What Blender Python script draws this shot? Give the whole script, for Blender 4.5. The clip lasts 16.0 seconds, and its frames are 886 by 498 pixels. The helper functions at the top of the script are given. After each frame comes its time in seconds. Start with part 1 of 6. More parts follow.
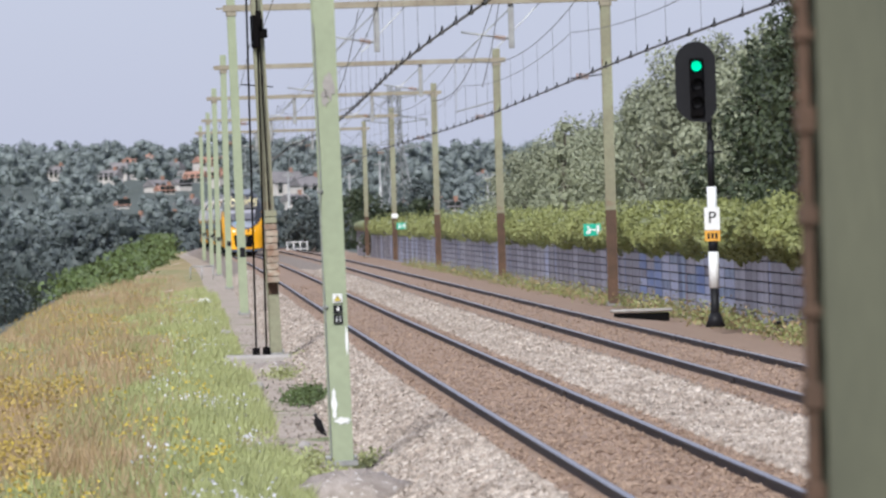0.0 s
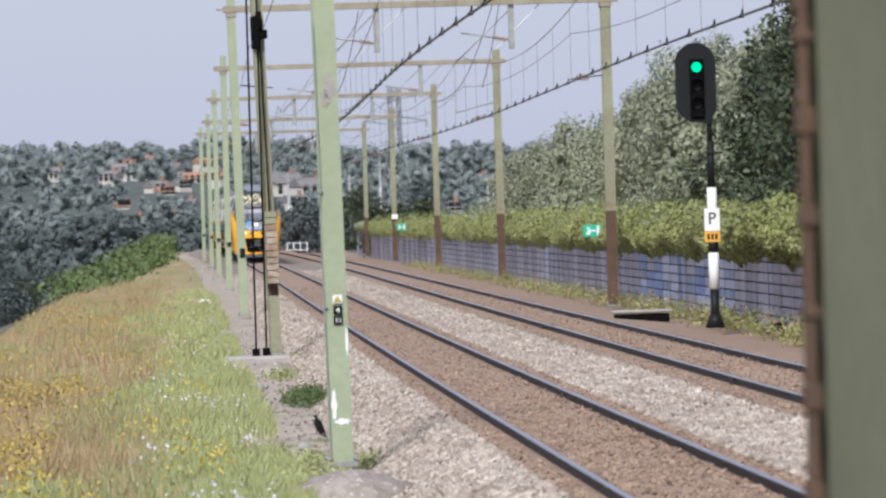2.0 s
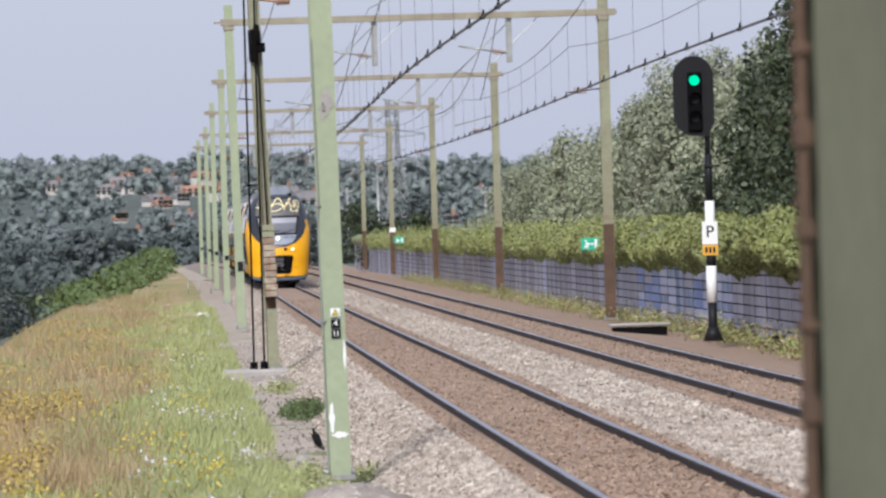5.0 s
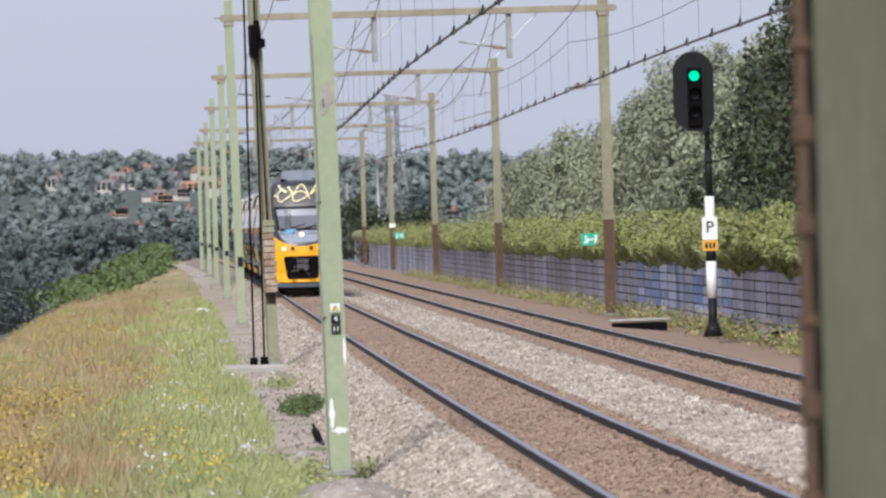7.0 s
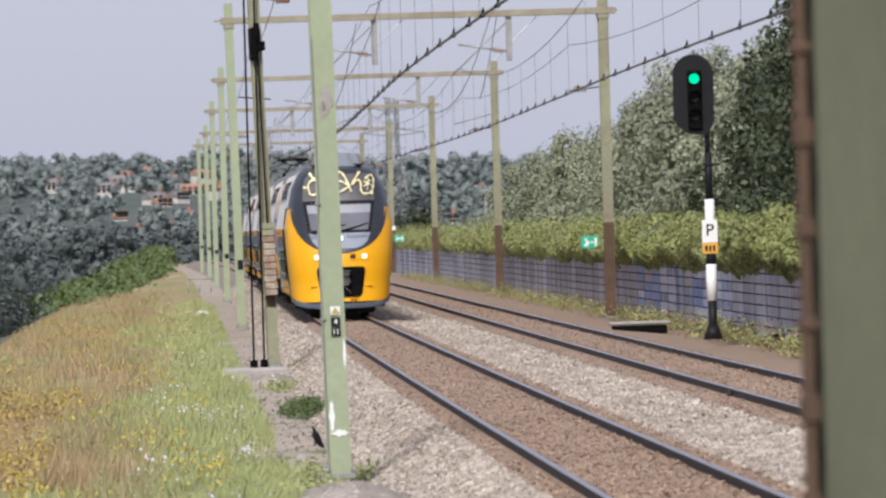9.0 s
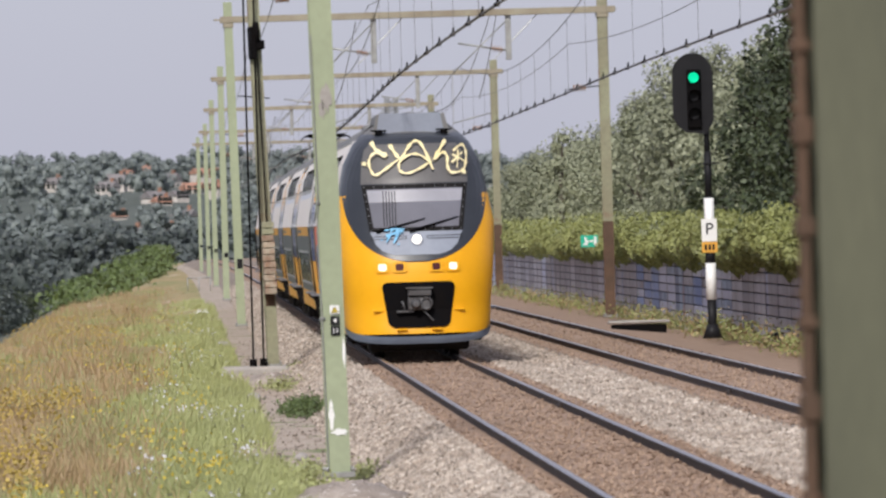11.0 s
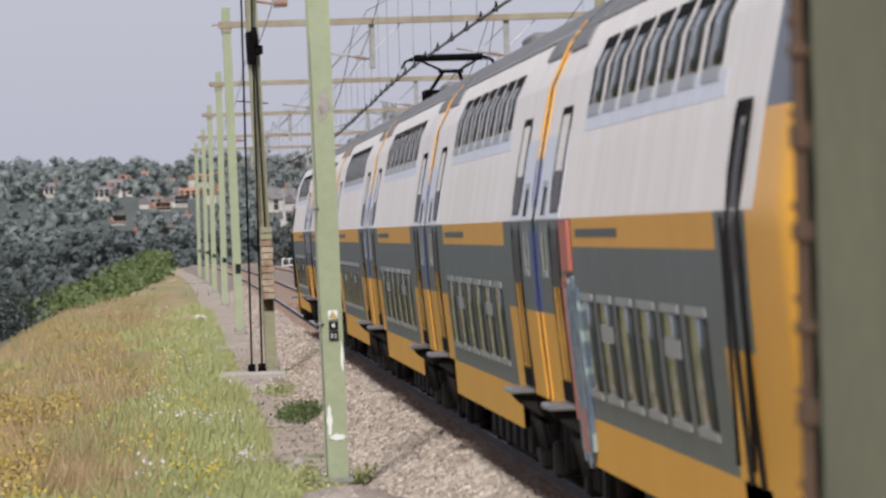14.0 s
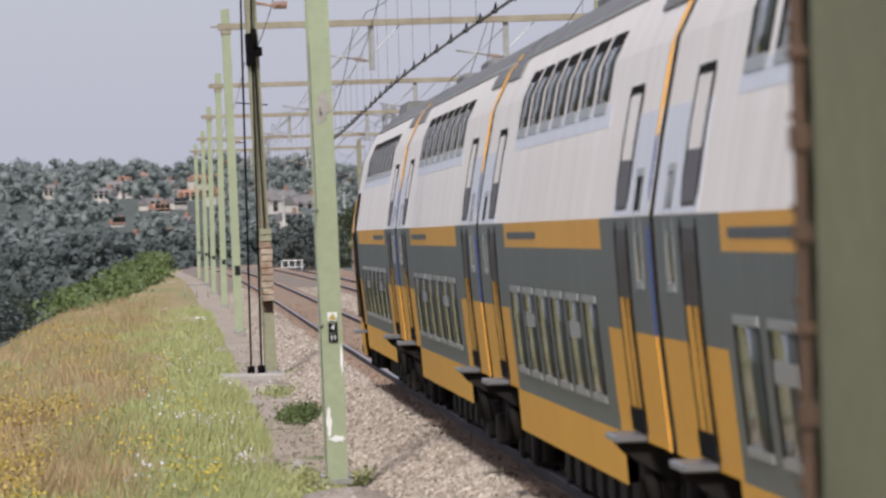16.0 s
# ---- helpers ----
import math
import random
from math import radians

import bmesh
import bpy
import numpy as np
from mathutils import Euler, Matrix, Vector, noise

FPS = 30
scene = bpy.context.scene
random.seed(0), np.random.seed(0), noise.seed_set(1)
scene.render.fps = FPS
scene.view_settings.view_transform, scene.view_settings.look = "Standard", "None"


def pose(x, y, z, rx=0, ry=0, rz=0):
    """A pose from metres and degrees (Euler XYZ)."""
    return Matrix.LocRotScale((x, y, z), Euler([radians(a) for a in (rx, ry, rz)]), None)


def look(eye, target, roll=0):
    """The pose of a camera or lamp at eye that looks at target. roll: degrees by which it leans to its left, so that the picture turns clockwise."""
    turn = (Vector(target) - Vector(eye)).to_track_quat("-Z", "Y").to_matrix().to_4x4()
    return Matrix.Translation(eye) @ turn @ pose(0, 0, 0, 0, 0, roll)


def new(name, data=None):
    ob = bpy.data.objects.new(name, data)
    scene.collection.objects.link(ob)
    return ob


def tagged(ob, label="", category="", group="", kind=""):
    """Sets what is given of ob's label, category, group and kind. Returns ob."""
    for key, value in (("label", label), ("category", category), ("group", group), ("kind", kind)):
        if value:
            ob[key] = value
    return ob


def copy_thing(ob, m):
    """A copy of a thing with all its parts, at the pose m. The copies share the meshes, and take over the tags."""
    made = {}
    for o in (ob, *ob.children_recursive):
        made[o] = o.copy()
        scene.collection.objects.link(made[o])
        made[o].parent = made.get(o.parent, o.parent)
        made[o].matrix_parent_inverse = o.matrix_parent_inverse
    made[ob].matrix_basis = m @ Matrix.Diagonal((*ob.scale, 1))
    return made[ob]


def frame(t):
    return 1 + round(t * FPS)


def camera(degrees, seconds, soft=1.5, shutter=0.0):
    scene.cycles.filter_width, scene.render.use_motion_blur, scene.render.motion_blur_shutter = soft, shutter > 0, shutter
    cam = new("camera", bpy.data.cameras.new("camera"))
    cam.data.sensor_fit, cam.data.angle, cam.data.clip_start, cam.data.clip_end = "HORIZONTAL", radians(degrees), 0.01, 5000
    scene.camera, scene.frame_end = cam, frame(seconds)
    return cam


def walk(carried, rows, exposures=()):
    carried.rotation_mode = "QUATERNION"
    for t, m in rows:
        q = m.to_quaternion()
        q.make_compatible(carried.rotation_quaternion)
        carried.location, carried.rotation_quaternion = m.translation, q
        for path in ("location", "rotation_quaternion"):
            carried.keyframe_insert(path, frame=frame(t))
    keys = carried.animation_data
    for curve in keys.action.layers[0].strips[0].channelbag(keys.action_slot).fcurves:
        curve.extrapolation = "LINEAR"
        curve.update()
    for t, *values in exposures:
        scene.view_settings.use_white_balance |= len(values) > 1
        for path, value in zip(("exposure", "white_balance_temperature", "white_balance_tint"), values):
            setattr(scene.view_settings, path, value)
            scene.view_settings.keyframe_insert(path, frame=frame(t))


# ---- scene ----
# The camera stands on the verge beside a double railway line; rail tops are z = 0, y runs along the line.
EYE = 2.4625


def shot(dx, dy):
    """Camera pose: small drifts of a hand-held long lens, in thousandths of a degree."""
    return pose(0, 0, EYE, 90 - 0.2562 + dy * 0.00416, 1.6617, dx * 0.00416)


cam = camera(6.52, 16.0, soft=2.5)
cam.data.dof.use_dof = True
cam.data.dof.focus_distance, cam.data.dof.aperture_fstop = 165.0, 8.5
walk(cam, [(t, shot(dx, dy)) for t, dx, dy in (
    (0.0, 0, 0), (0.5, 0, 1.5), (1.0, 0, 1), (1.5, 0, 1.6), (2.0, 0, 1.6), (2.5, 1, 0.3), (3.0, 0, 6), (3.5, 0, 9),
    (4.0, -3, 16.5), (4.2, -3, 20.5), (5.2, -4, 25), (6.3, -4, 24.5), (6.5, -4, 24), (7.0, -4, 17), (7.5, -6, 19.5),
    (8.0, -5.5, 22), (8.5, -4, 24.5), (9.0, -4, 22), (9.5, -4, 21), (11.0, -5, 20), (11.5, -5, 19), (12.0, -5, 24),
    (12.5, -6, 24), (13.0, -6, 25), (13.5, -7, 25), (14.0, -8, 29), (14.5, -8, 29), (15.0, -9, 32), (15.5, -9, 25),
    (16.0, -9, 32))],
     [(0.0, -0.06, 5950, 8), (4.0, -0.08, 5980, 8), (9.0, -0.14, 6200, 9), (11.5, -0.24, 6380, 10), (16.0, -0.25, 6350, 10)])

# ---- light ----
world = bpy.data.worlds.new("sky")
scene.world = world
world.use_nodes = True
wn = world.node_tree.nodes
sky = wn.new("ShaderNodeTexSky")
sky.sky_type = "NISHITA"
sky.sun_disc = False
sky.sun_elevation, sky.sun_rotation = radians(39.0), radians(191.1)
sky.air_density, sky.dust_density, sky.ozone_density = 1.0, 1.5, 1.0
# a bright even veil of high cloud covers most of the blue
veil = wn.new("ShaderNodeMix")
veil.data_type = "RGBA"
veil.inputs[0].default_value = 0.8
veil.inputs[7].default_value = (4.9, 4.9, 6.0, 1)
world.node_tree.links.new(sky.outputs[0], veil.inputs[6])
world.node_tree.links.new(veil.outputs[2], wn["Background"].inputs[0])
wn["Background"].inputs[1].default_value = 0.13
sun_data = bpy.data.lights.new("sun", "SUN")
sun_data.energy, sun_data.angle, sun_data.color = 4.6, radians(9.0), (1.0, 0.94, 0.87)
sun = new("sun", sun_data)
# the sun stands behind the camera, in line with the track
sun.matrix_world = look((-12, -61, 50), (0, 0, 0))
scene.view_settings.exposure = 0.0


# ---- materials ----
def mat(name, base, rough=0.7, metal=0.0, other=None, scale=4.0, amount=0.5, bump=0.0, bscale=40.0, coords="Object",
        spots=None, spot_size=1.0, spot_at=0.62, stretch=None, vary=0.0, emit=None, spec=0.5, ior=1.5):
    """Two-scale noise between two colours, optional spots of a third, fine bump."""
    m = bpy.data.materials.new(name)
    m.use_nodes = True
    nt = m.node_tree
    b = nt.nodes["Principled BSDF"]
    b.inputs["Roughness"].default_value, b.inputs["Metallic"].default_value = rough, metal
    b.inputs["Specular IOR Level"].default_value, b.inputs["IOR"].default_value = spec, ior
    tc = nt.nodes.new("ShaderNodeTexCoord")
    vec = nt.nodes.new("ShaderNodeNewGeometry").outputs["Position"] if coords == "World" else tc.outputs[coords]
    if stretch:
        mp = nt.nodes.new("ShaderNodeMapping")
        mp.inputs["Scale"].default_value = stretch
        nt.links.new(vec, mp.inputs[0])
        vec = mp.outputs[0]

    def noi(s, detail=5.0):
        n = nt.nodes.new("ShaderNodeTexNoise")
        n.inputs["Scale"].default_value, n.inputs["Detail"].default_value = s, detail
        nt.links.new(vec, n.inputs["Vector"])
        return n.outputs[0]

    def mix(fac, c1, c2):
        x = nt.nodes.new("ShaderNodeMix")
        x.data_type = "RGBA"
        for sock, v in ((x.inputs[0], fac), (x.inputs[6], c1), (x.inputs[7], c2)):
            if isinstance(v, bpy.types.NodeSocket):
                nt.links.new(v, sock)
            elif isinstance(v, tuple):
                sock.default_value = (*v[:3], 1)
            else:
                sock.default_value = v
        return x.outputs[2]

    def ramp(s, lo, hi):
        r = nt.nodes.new("ShaderNodeMapRange")
        r.inputs[1].default_value, r.inputs[2].default_value = lo, hi
        nt.links.new(s, r.inputs[0])
        return r.outputs[0]
    other = other or tuple(c * (1 - 0.35 * amount) for c in base)
    col = mix(ramp(noi(scale), 0.35, 0.65), base, other)
    fine = mix(ramp(noi(scale * 9), 0.3, 0.7), col, tuple(c * 0.72 for c in other))
    col = mix(0.5 * amount, col, fine)
    if spots:
        col = mix(ramp(noi(spot_size, 6.0), spot_at, spot_at + 0.05), col, spots)
    if vary:
        oi = nt.nodes.new("ShaderNodeObjectInfo")
        gi = nt.nodes.new("ShaderNodeNewGeometry")
        hs = nt.nodes.new("ShaderNodeHueSaturation")
        ad = nt.nodes.new("ShaderNodeMath")
        ad.operation = "ADD"
        nt.links.new(oi.outputs["Random"], ad.inputs[0])
        nt.links.new(gi.outputs["Random Per Island"], ad.inputs[1])
        mr = nt.nodes.new("ShaderNodeMapRange")
        mr.inputs[1].default_value, mr.inputs[2].default_value = 0, 2
        mr.inputs[3].default_value, mr.inputs[4].default_value = 1 - vary, 1 + vary
        nt.links.new(ad.outputs[0], mr.inputs[0])
        nt.links.new(mr.outputs[0], hs.inputs["Value"])
        nt.links.new(col, hs.inputs["Color"])
        col = hs.outputs[0]
    nt.links.new(col, b.inputs["Base Color"])
    if bump:
        bp = nt.nodes.new("ShaderNodeBump")
        bp.inputs["Strength"].default_value, bp.inputs["Distance"].default_value = bump, 0.02
        nt.links.new(noi(bscale), bp.inputs["Height"])
        nt.links.new(bp.outputs[0], b.inputs["Normal"])
    if emit:
        b.inputs["Emission Color"].default_value = (*emit[:3], 1)
        b.inputs["Emission Strength"].default_value = emit[3]
    return m


M_BALLAST = mat("ballast", (0.30, 0.25, 0.207), 0.95, other=(0.19, 0.152, 0.122), scale=3.0, amount=1.0, bump=1.0, bscale=14)
M_STONE = mat("ballast_stone", (0.50, 0.44, 0.378), 0.95, other=(0.25, 0.20, 0.16), scale=2.5, amount=0.8, vary=0.7)
M_RUSTBED = mat("rusty_ballast", (0.365, 0.258, 0.184), 0.97, other=(0.255, 0.172, 0.12), scale=1.5, amount=1.0, bump=0.8, bscale=16)
M_RUSTSTONE = mat("rusty_stone", (0.35, 0.258, 0.19), 0.95, other=(0.21, 0.145, 0.105), scale=2, amount=0.6, vary=0.55)
M_RAILSIDE = mat("rail_rust", (0.055, 0.038, 0.032), 0.75, 0.2, other=(0.035, 0.027, 0.026), scale=2.0, amount=0.8, bump=0.2)
M_RAILTOP = mat("rail_head_steel", (0.42, 0.40, 0.42), 0.32, 0.9, other=(0.34, 0.32, 0.34), scale=3, amount=0.5)
M_GRASSLAND = mat("meadow_soil", (0.20, 0.215, 0.07), 1.0, other=(0.37, 0.27, 0.14), scale=0.55, amount=1.0, bump=0.6, bscale=8, stretch=(1, 0.09, 1),
                  spots=(0.48, 0.38, 0.28), spot_size=0.5, spot_at=0.60)
M_PATH = mat("sandy_path", (0.46, 0.385, 0.315), 0.97, other=(0.35, 0.287, 0.23), scale=1.2, amount=1.0, bump=0.7, bscale=12,
             spots=(0.14, 0.17, 0.06), spot_size=0.8, spot_at=0.60)
M_MAST = mat("sage_green_mast_paint", (0.33, 0.37, 0.24), 0.5, other=(0.29, 0.33, 0.215), scale=1.2, amount=0.6, bump=0.05,
             spots=(0.48, 0.47, 0.40), spot_size=1.4, spot_at=0.70)
M_MASTOLD = mat("olive_weathered_mast_paint", (0.30, 0.31, 0.20), 0.6, other=(0.22, 0.20, 0.13), scale=1.0, amount=1.0, bump=0.1,
                spots=(0.18, 0.10, 0.06), spot_size=1.1, spot_at=0.6)
# nearest mast's olive is darkened: shading at the picture's edge put into the colour
M_MASTNEAR = mat("edge_shaded_olive_mast_paint", (0.108, 0.111, 0.069), 0.6, other=(0.082, 0.085, 0.054), scale=6.0, amount=0.8, bump=0.1, stretch=(1, 1, 0.15), spots=(0.17, 0.16, 0.12), spot_size=3.0, spot_at=0.60)
M_MASTRUST = mat("rust_brown_mast", (0.14, 0.085, 0.058), 0.85, spec=0.2, other=(0.09, 0.06, 0.043), scale=2, amount=1.0, bump=0.2,
                 spots=(0.4, 0.34, 0.28), spot_size=1.5, spot_at=0.66)
M_GALV = mat("galvanised_steel", (0.42, 0.42, 0.40), 0.45, 0.6, scale=5, amount=0.7)
M_BEAM = mat("beam_steel", (0.33, 0.30, 0.22), 0.55, 0.1, other=(0.25, 0.21, 0.15), scale=1.5, amount=0.8)
M_WIRE = mat("bronze_wire", (0.07, 0.06, 0.055), 0.5, 0.6, scale=10)
M_DARK = mat("black_steel", (0.005, 0.005, 0.006), 0.8, 0.0, spec=0.03, scale=5, other=(0.007, 0.006, 0.006), amount=0.8)
M_CONC = mat("grey_concrete", (0.40, 0.37, 0.34), 0.9, other=(0.30, 0.28, 0.26), scale=2, amount=0.9, bump=0.3)
M_LUMP = mat("crumbling_concrete", (0.40, 0.35, 0.31), 0.95, other=(0.25, 0.21, 0.18), scale=5, amount=1.0, bump=1.0, bscale=11, spots=(0.52, 0.48, 0.44), spot_size=9, spot_at=0.58)
M_WHITE = mat("white_enamel", (0.78, 0.78, 0.76), 0.4, scale=6, amount=0.2)
M_BLACKP = mat("black_enamel", (0.016, 0.016, 0.018), 0.5, spec=0.15, scale=6, amount=0.4)
M_ORANGE = mat("orange_plate", (0.75, 0.38, 0.05), 0.45, scale=6, amount=0.3)
M_GREENS = mat("green_sign_enamel", (0.03, 0.42, 0.27), 0.4, scale=6, amount=0.3)
M_PORCELAIN = mat("porcelain", (0.35, 0.20, 0.12), 0.25, scale=6, amount=0.3)
M_RUSTW = mat("rusty_weight", (0.22, 0.12, 0.075), 0.85, other=(0.36, 0.31, 0.24), scale=6, amount=1.0, bump=0.4, vary=0.3)
M_SIGLAMP = mat("green_signal_glow", (0.0, 0.4, 0.2), 0.3, emit=(0.0, 0.75, 0.36, 1.3))


# ---- mesh helpers ----
def link(name, bm, mats, parent=None, label=""):
    me = bpy.data.meshes.new(name)
    bm.normal_update()
    bm.to_mesh(me)
    bm.free()
    for m in (mats if isinstance(mats, (list, tuple)) else [mats]):
        me.materials.append(m)
    ob = new(name, me)
    if parent:
        ob.parent = parent
    if label:
        ob["label"] = label
    return ob


def part(name, bm, material, parent, label=""):
    return link(name, bm, material, parent, label)


def thing(name, m, label, category, group="", kind=""):
    ob = new(name)
    ob.matrix_basis = m
    return tagged(ob, label, category, group, kind)


def box(bm, x0, x1, y0, y1, z0, z1, mi=0, bevel=0.0):
    vs = [bm.verts.new(p) for p in ((x0, y0, z0), (x1, y0, z0), (x1, y1, z0), (x0, y1, z0),
                                    (x0, y0, z1), (x1, y0, z1), (x1, y1, z1), (x0, y1, z1))]
    fs = [bm.faces.new([vs[i] for i in q]) for q in ((3, 2, 1, 0), (4, 5, 6, 7), (0, 1, 5, 4), (1, 2, 6, 5), (2, 3, 7, 6), (3, 0, 4, 7))]
    for f in fs:
        f.material_index = mi
    if bevel:
        es = list({e for f in fs for e in f.edges})
        r = bmesh.ops.bevel(bm, geom=es, offset=bevel, segments=1, affect="EDGES", profile=0.5)
        for f in r["faces"]:
            f.material_index = mi
    return vs


def rod(bm, a, b, r, r2=None, n=8, mi=0, caps=True):
    a, b = Vector(a), Vector(b)
    r2 = r if r2 is None else r2
    d = (b - a).normalized()
    u = d.orthogonal().normalized()
    w = d.cross(u)
    rings = []
    for p, rr in ((a, r), (b, r2)):
        rings.append([bm.verts.new(p + (u * math.cos(k * math.tau / n) + w * math.sin(k * math.tau / n)) * rr) for k in range(n)])
    for k in range(n):
        f = bm.faces.new((rings[0][k], rings[0][(k + 1) % n], rings[1][(k + 1) % n], rings[1][k]))
        f.material_index, f.smooth = mi, n > 5
    if caps:
        bm.faces.new(rings[0][::-1]).material_index = mi
        bm.faces.new(rings[1]).material_index = mi


def extrude(bm, outline, y0, y1, axis="y", mi=0):
    """A prism of an outline of 2D points along an axis."""
    def p3(p, d):
        return {"y": (p[0], d, p[1]), "x": (d, p[0], p[1]), "z": (p[0], p[1], d)}[axis]
    a = [bm.verts.new(p3(p, y0)) for p in outline]
    b = [bm.verts.new(p3(p, y1)) for p in outline]
    n = len(outline)
    fs = [bm.faces.new(a), bm.faces.new(b[::-1])] + [bm.faces.new((a[i], b[i], b[(i + 1) % n], a[(i + 1) % n])) for i in range(n)]
    for f in fs:
        f.material_index = mi
    bmesh.ops.recalc_face_normals(bm, faces=fs)


def polyline_tube(bm, pts, r, n=5, mi=0):
    for a, b in zip(pts, pts[1:]):
        rod(bm, a, b, r, n=n, mi=mi, caps=False)


# ---- the line of the track ----
def line_x(y):
    return 4.688 - 0.03697 * y + 1.561e-5 * y * y - 2.0078e-8 * y ** 3


def slope(y):
    return -0.03697 + 3.122e-5 * y - 6.0234e-8 * y * y


def at(y, u, z=0.0):
    """The place u metres to the right of the near track's centre line at y."""
    k = slope(y)
    n = math.sqrt(1 + k * k)
    return Vector((line_x(y) + u / n, y - u * k / n, z))


def heading(y):
    """Turn about z of things that stand square to the line at y."""
    return -math.degrees(math.atan(slope(y)))


def on_line(y, u, z=0.0, turn=0.0):
    p = at(y, u, z)
    return pose(p.x, p.y, p.z, 0, 0, heading(y) + turn)


def far_bend(y):
    """The far track swings off to the right beyond the straight."""
    return 3.1e-4 * max(0.0, y - 600) ** 2


# ---- foliage materials ----
def leafmat(name, c1, c2, vary=0.5, rough=0.6):
    m = mat(name, c1, rough, other=c2, scale=0.5, amount=0.6, vary=vary)
    return m


M_LEAF_GREY = leafmat("willow_leaf", (0.285, 0.302, 0.20), (0.22, 0.238, 0.152), 0.25)
M_LEAF_DARK = leafmat("dark_leaf", (0.050, 0.066, 0.027), (0.033, 0.046, 0.019))
# these two far leaf tones are paler and bluer: haze put into their colour
M_LEAF_FAR = leafmat("hazed_distant_leaf", (0.088, 0.106, 0.100), (0.068, 0.083, 0.080), 0.14)
M_LEAF_HILL = leafmat("hazed_hill_leaf", (0.188, 0.218, 0.205), (0.160, 0.186, 0.182), 0.06)
M_LEAF_IVY = leafmat("bramble_leaf", (0.30, 0.325, 0.108), (0.21, 0.225, 0.078), 0.35)
M_LEAF_HEDGE = leafmat("hedge_leaf", (0.10, 0.14, 0.04), (0.07, 0.10, 0.03))
M_BARK = mat("bark", (0.10, 0.08, 0.06), 0.95, other=(0.06, 0.05, 0.04), scale=3, amount=1, bump=0.5)
M_BLADE = leafmat("grass_blade", (0.34, 0.365, 0.155), (0.25, 0.27, 0.11), 0.28)
M_DRY = leafmat("dry_grass", (0.42, 0.305, 0.165), (0.29, 0.205, 0.11), 0.3)
M_FLOWER = leafmat("yellow_flower", (0.60, 0.47, 0.06), (0.5, 0.38, 0.05), 0.3)
M_GOLD = leafmat("faded_goldenrod", (0.44, 0.32, 0.07), (0.34, 0.25, 0.06), 0.2)
M_WFLOWER = leafmat("white_flower", (0.6, 0.6, 0.62), (0.5, 0.5, 0.55), 0.3)

rng = np.random.default_rng(7)


def quads(name, centres, size, mats, which=None, flat=0.0, aspect=1.6, parent=None, out=None, jitter=0.6):
    """Many small leaves: one quad at each centre, turned at random or facing roughly along out; flat pulls them level."""
    n = len(centres)
    c = np.asarray(centres, dtype=np.float64)
    d = rng.normal(size=(n, 3))
    d[:, 2] *= (1 - flat)
    if out is not None:
        nn = out + rng.normal(0, jitter, (n, 3))
        nn /= np.linalg.norm(nn, axis=1)[:, None] + 1e-9
        d -= nn * (d * nn).sum(1)[:, None]
        d /= np.linalg.norm(d, axis=1)[:, None] + 1e-9
        e = np.cross(nn, d)
    else:
        d /= np.linalg.norm(d, axis=1)[:, None] + 1e-9
        e = rng.normal(size=(n, 3))
        e -= d * (e * d).sum(1)[:, None]
        e /= np.linalg.norm(e, axis=1)[:, None] + 1e-9
    s = (np.asarray(size) * rng.uniform(0.6, 1.3, n))[:, None]
    a, b = d * s * 0.5 * aspect, e * s * 0.5
    v = np.stack([c - a, c + b * 0.9, c + a, c - b * 0.9], 1).reshape(-1, 3)
    return raw(name, v, 4, mats, which, parent)


def raw(name, v, k, mats, which=None, parent=None, smooth=False):
    """A mesh of separate k-cornered faces from a vertex array."""
    n = len(v) // k
    me = bpy.data.meshes.new(name)
    me.vertices.add(len(v))
    me.vertices.foreach_set("co", v.ravel())
    me.loops.add(n * k)
    me.loops.foreach_set("vertex_index", np.arange(n * k, dtype=np.int32))
    me.polygons.add(n)
    me.polygons.foreach_set("loop_start", np.arange(0, n * k, k, dtype=np.int32))
    for m in mats:
        me.materials.append(m)
    if which is not None:
        me.polygons.foreach_set("material_index", np.asarray(which, dtype=np.int32))
    me.update(calc_edges=True)
    ob = new(name, me)
    if parent:
        ob.parent = parent
    return ob


def cores(name, blobs, m):
    """Leafy hearts of far crowns: lumpy smooth solids under the outer leaves."""
    bm = bmesh.new()
    bmesh.ops.create_icosphere(bm, subdivisions=1, radius=1.0)
    bm.verts.index_update()
    p = np.array([v.co[:] for v in bm.verts])
    f = np.array([[v.index for v in q.verts] for q in bm.faces])
    bm.free()
    b = np.array(blobs)
    v = b[:, None, :3] + p[None] * b[:, None, 3:] * rng.uniform(0.42, 0.86, (len(b), len(p), 1))
    idx = (f[None] + (np.arange(len(b)) * len(p))[:, None, None]).reshape(-1)
    me = bpy.data.meshes.new(name)
    me.vertices.add(v.size // 3)
    me.vertices.foreach_set("co", v.ravel())
    me.loops.add(len(idx))
    me.loops.foreach_set("vertex_index", idx.astype(np.int32))
    me.polygons.add(len(idx) // 3)
    me.polygons.foreach_set("loop_start", np.arange(0, len(idx), 3, dtype=np.int32))
    me.polygons.foreach_set("use_smooth", np.ones(len(idx) // 3, dtype=bool))
    me.materials.append(m)
    me.update(calc_edges=True)
    return new(name, me)


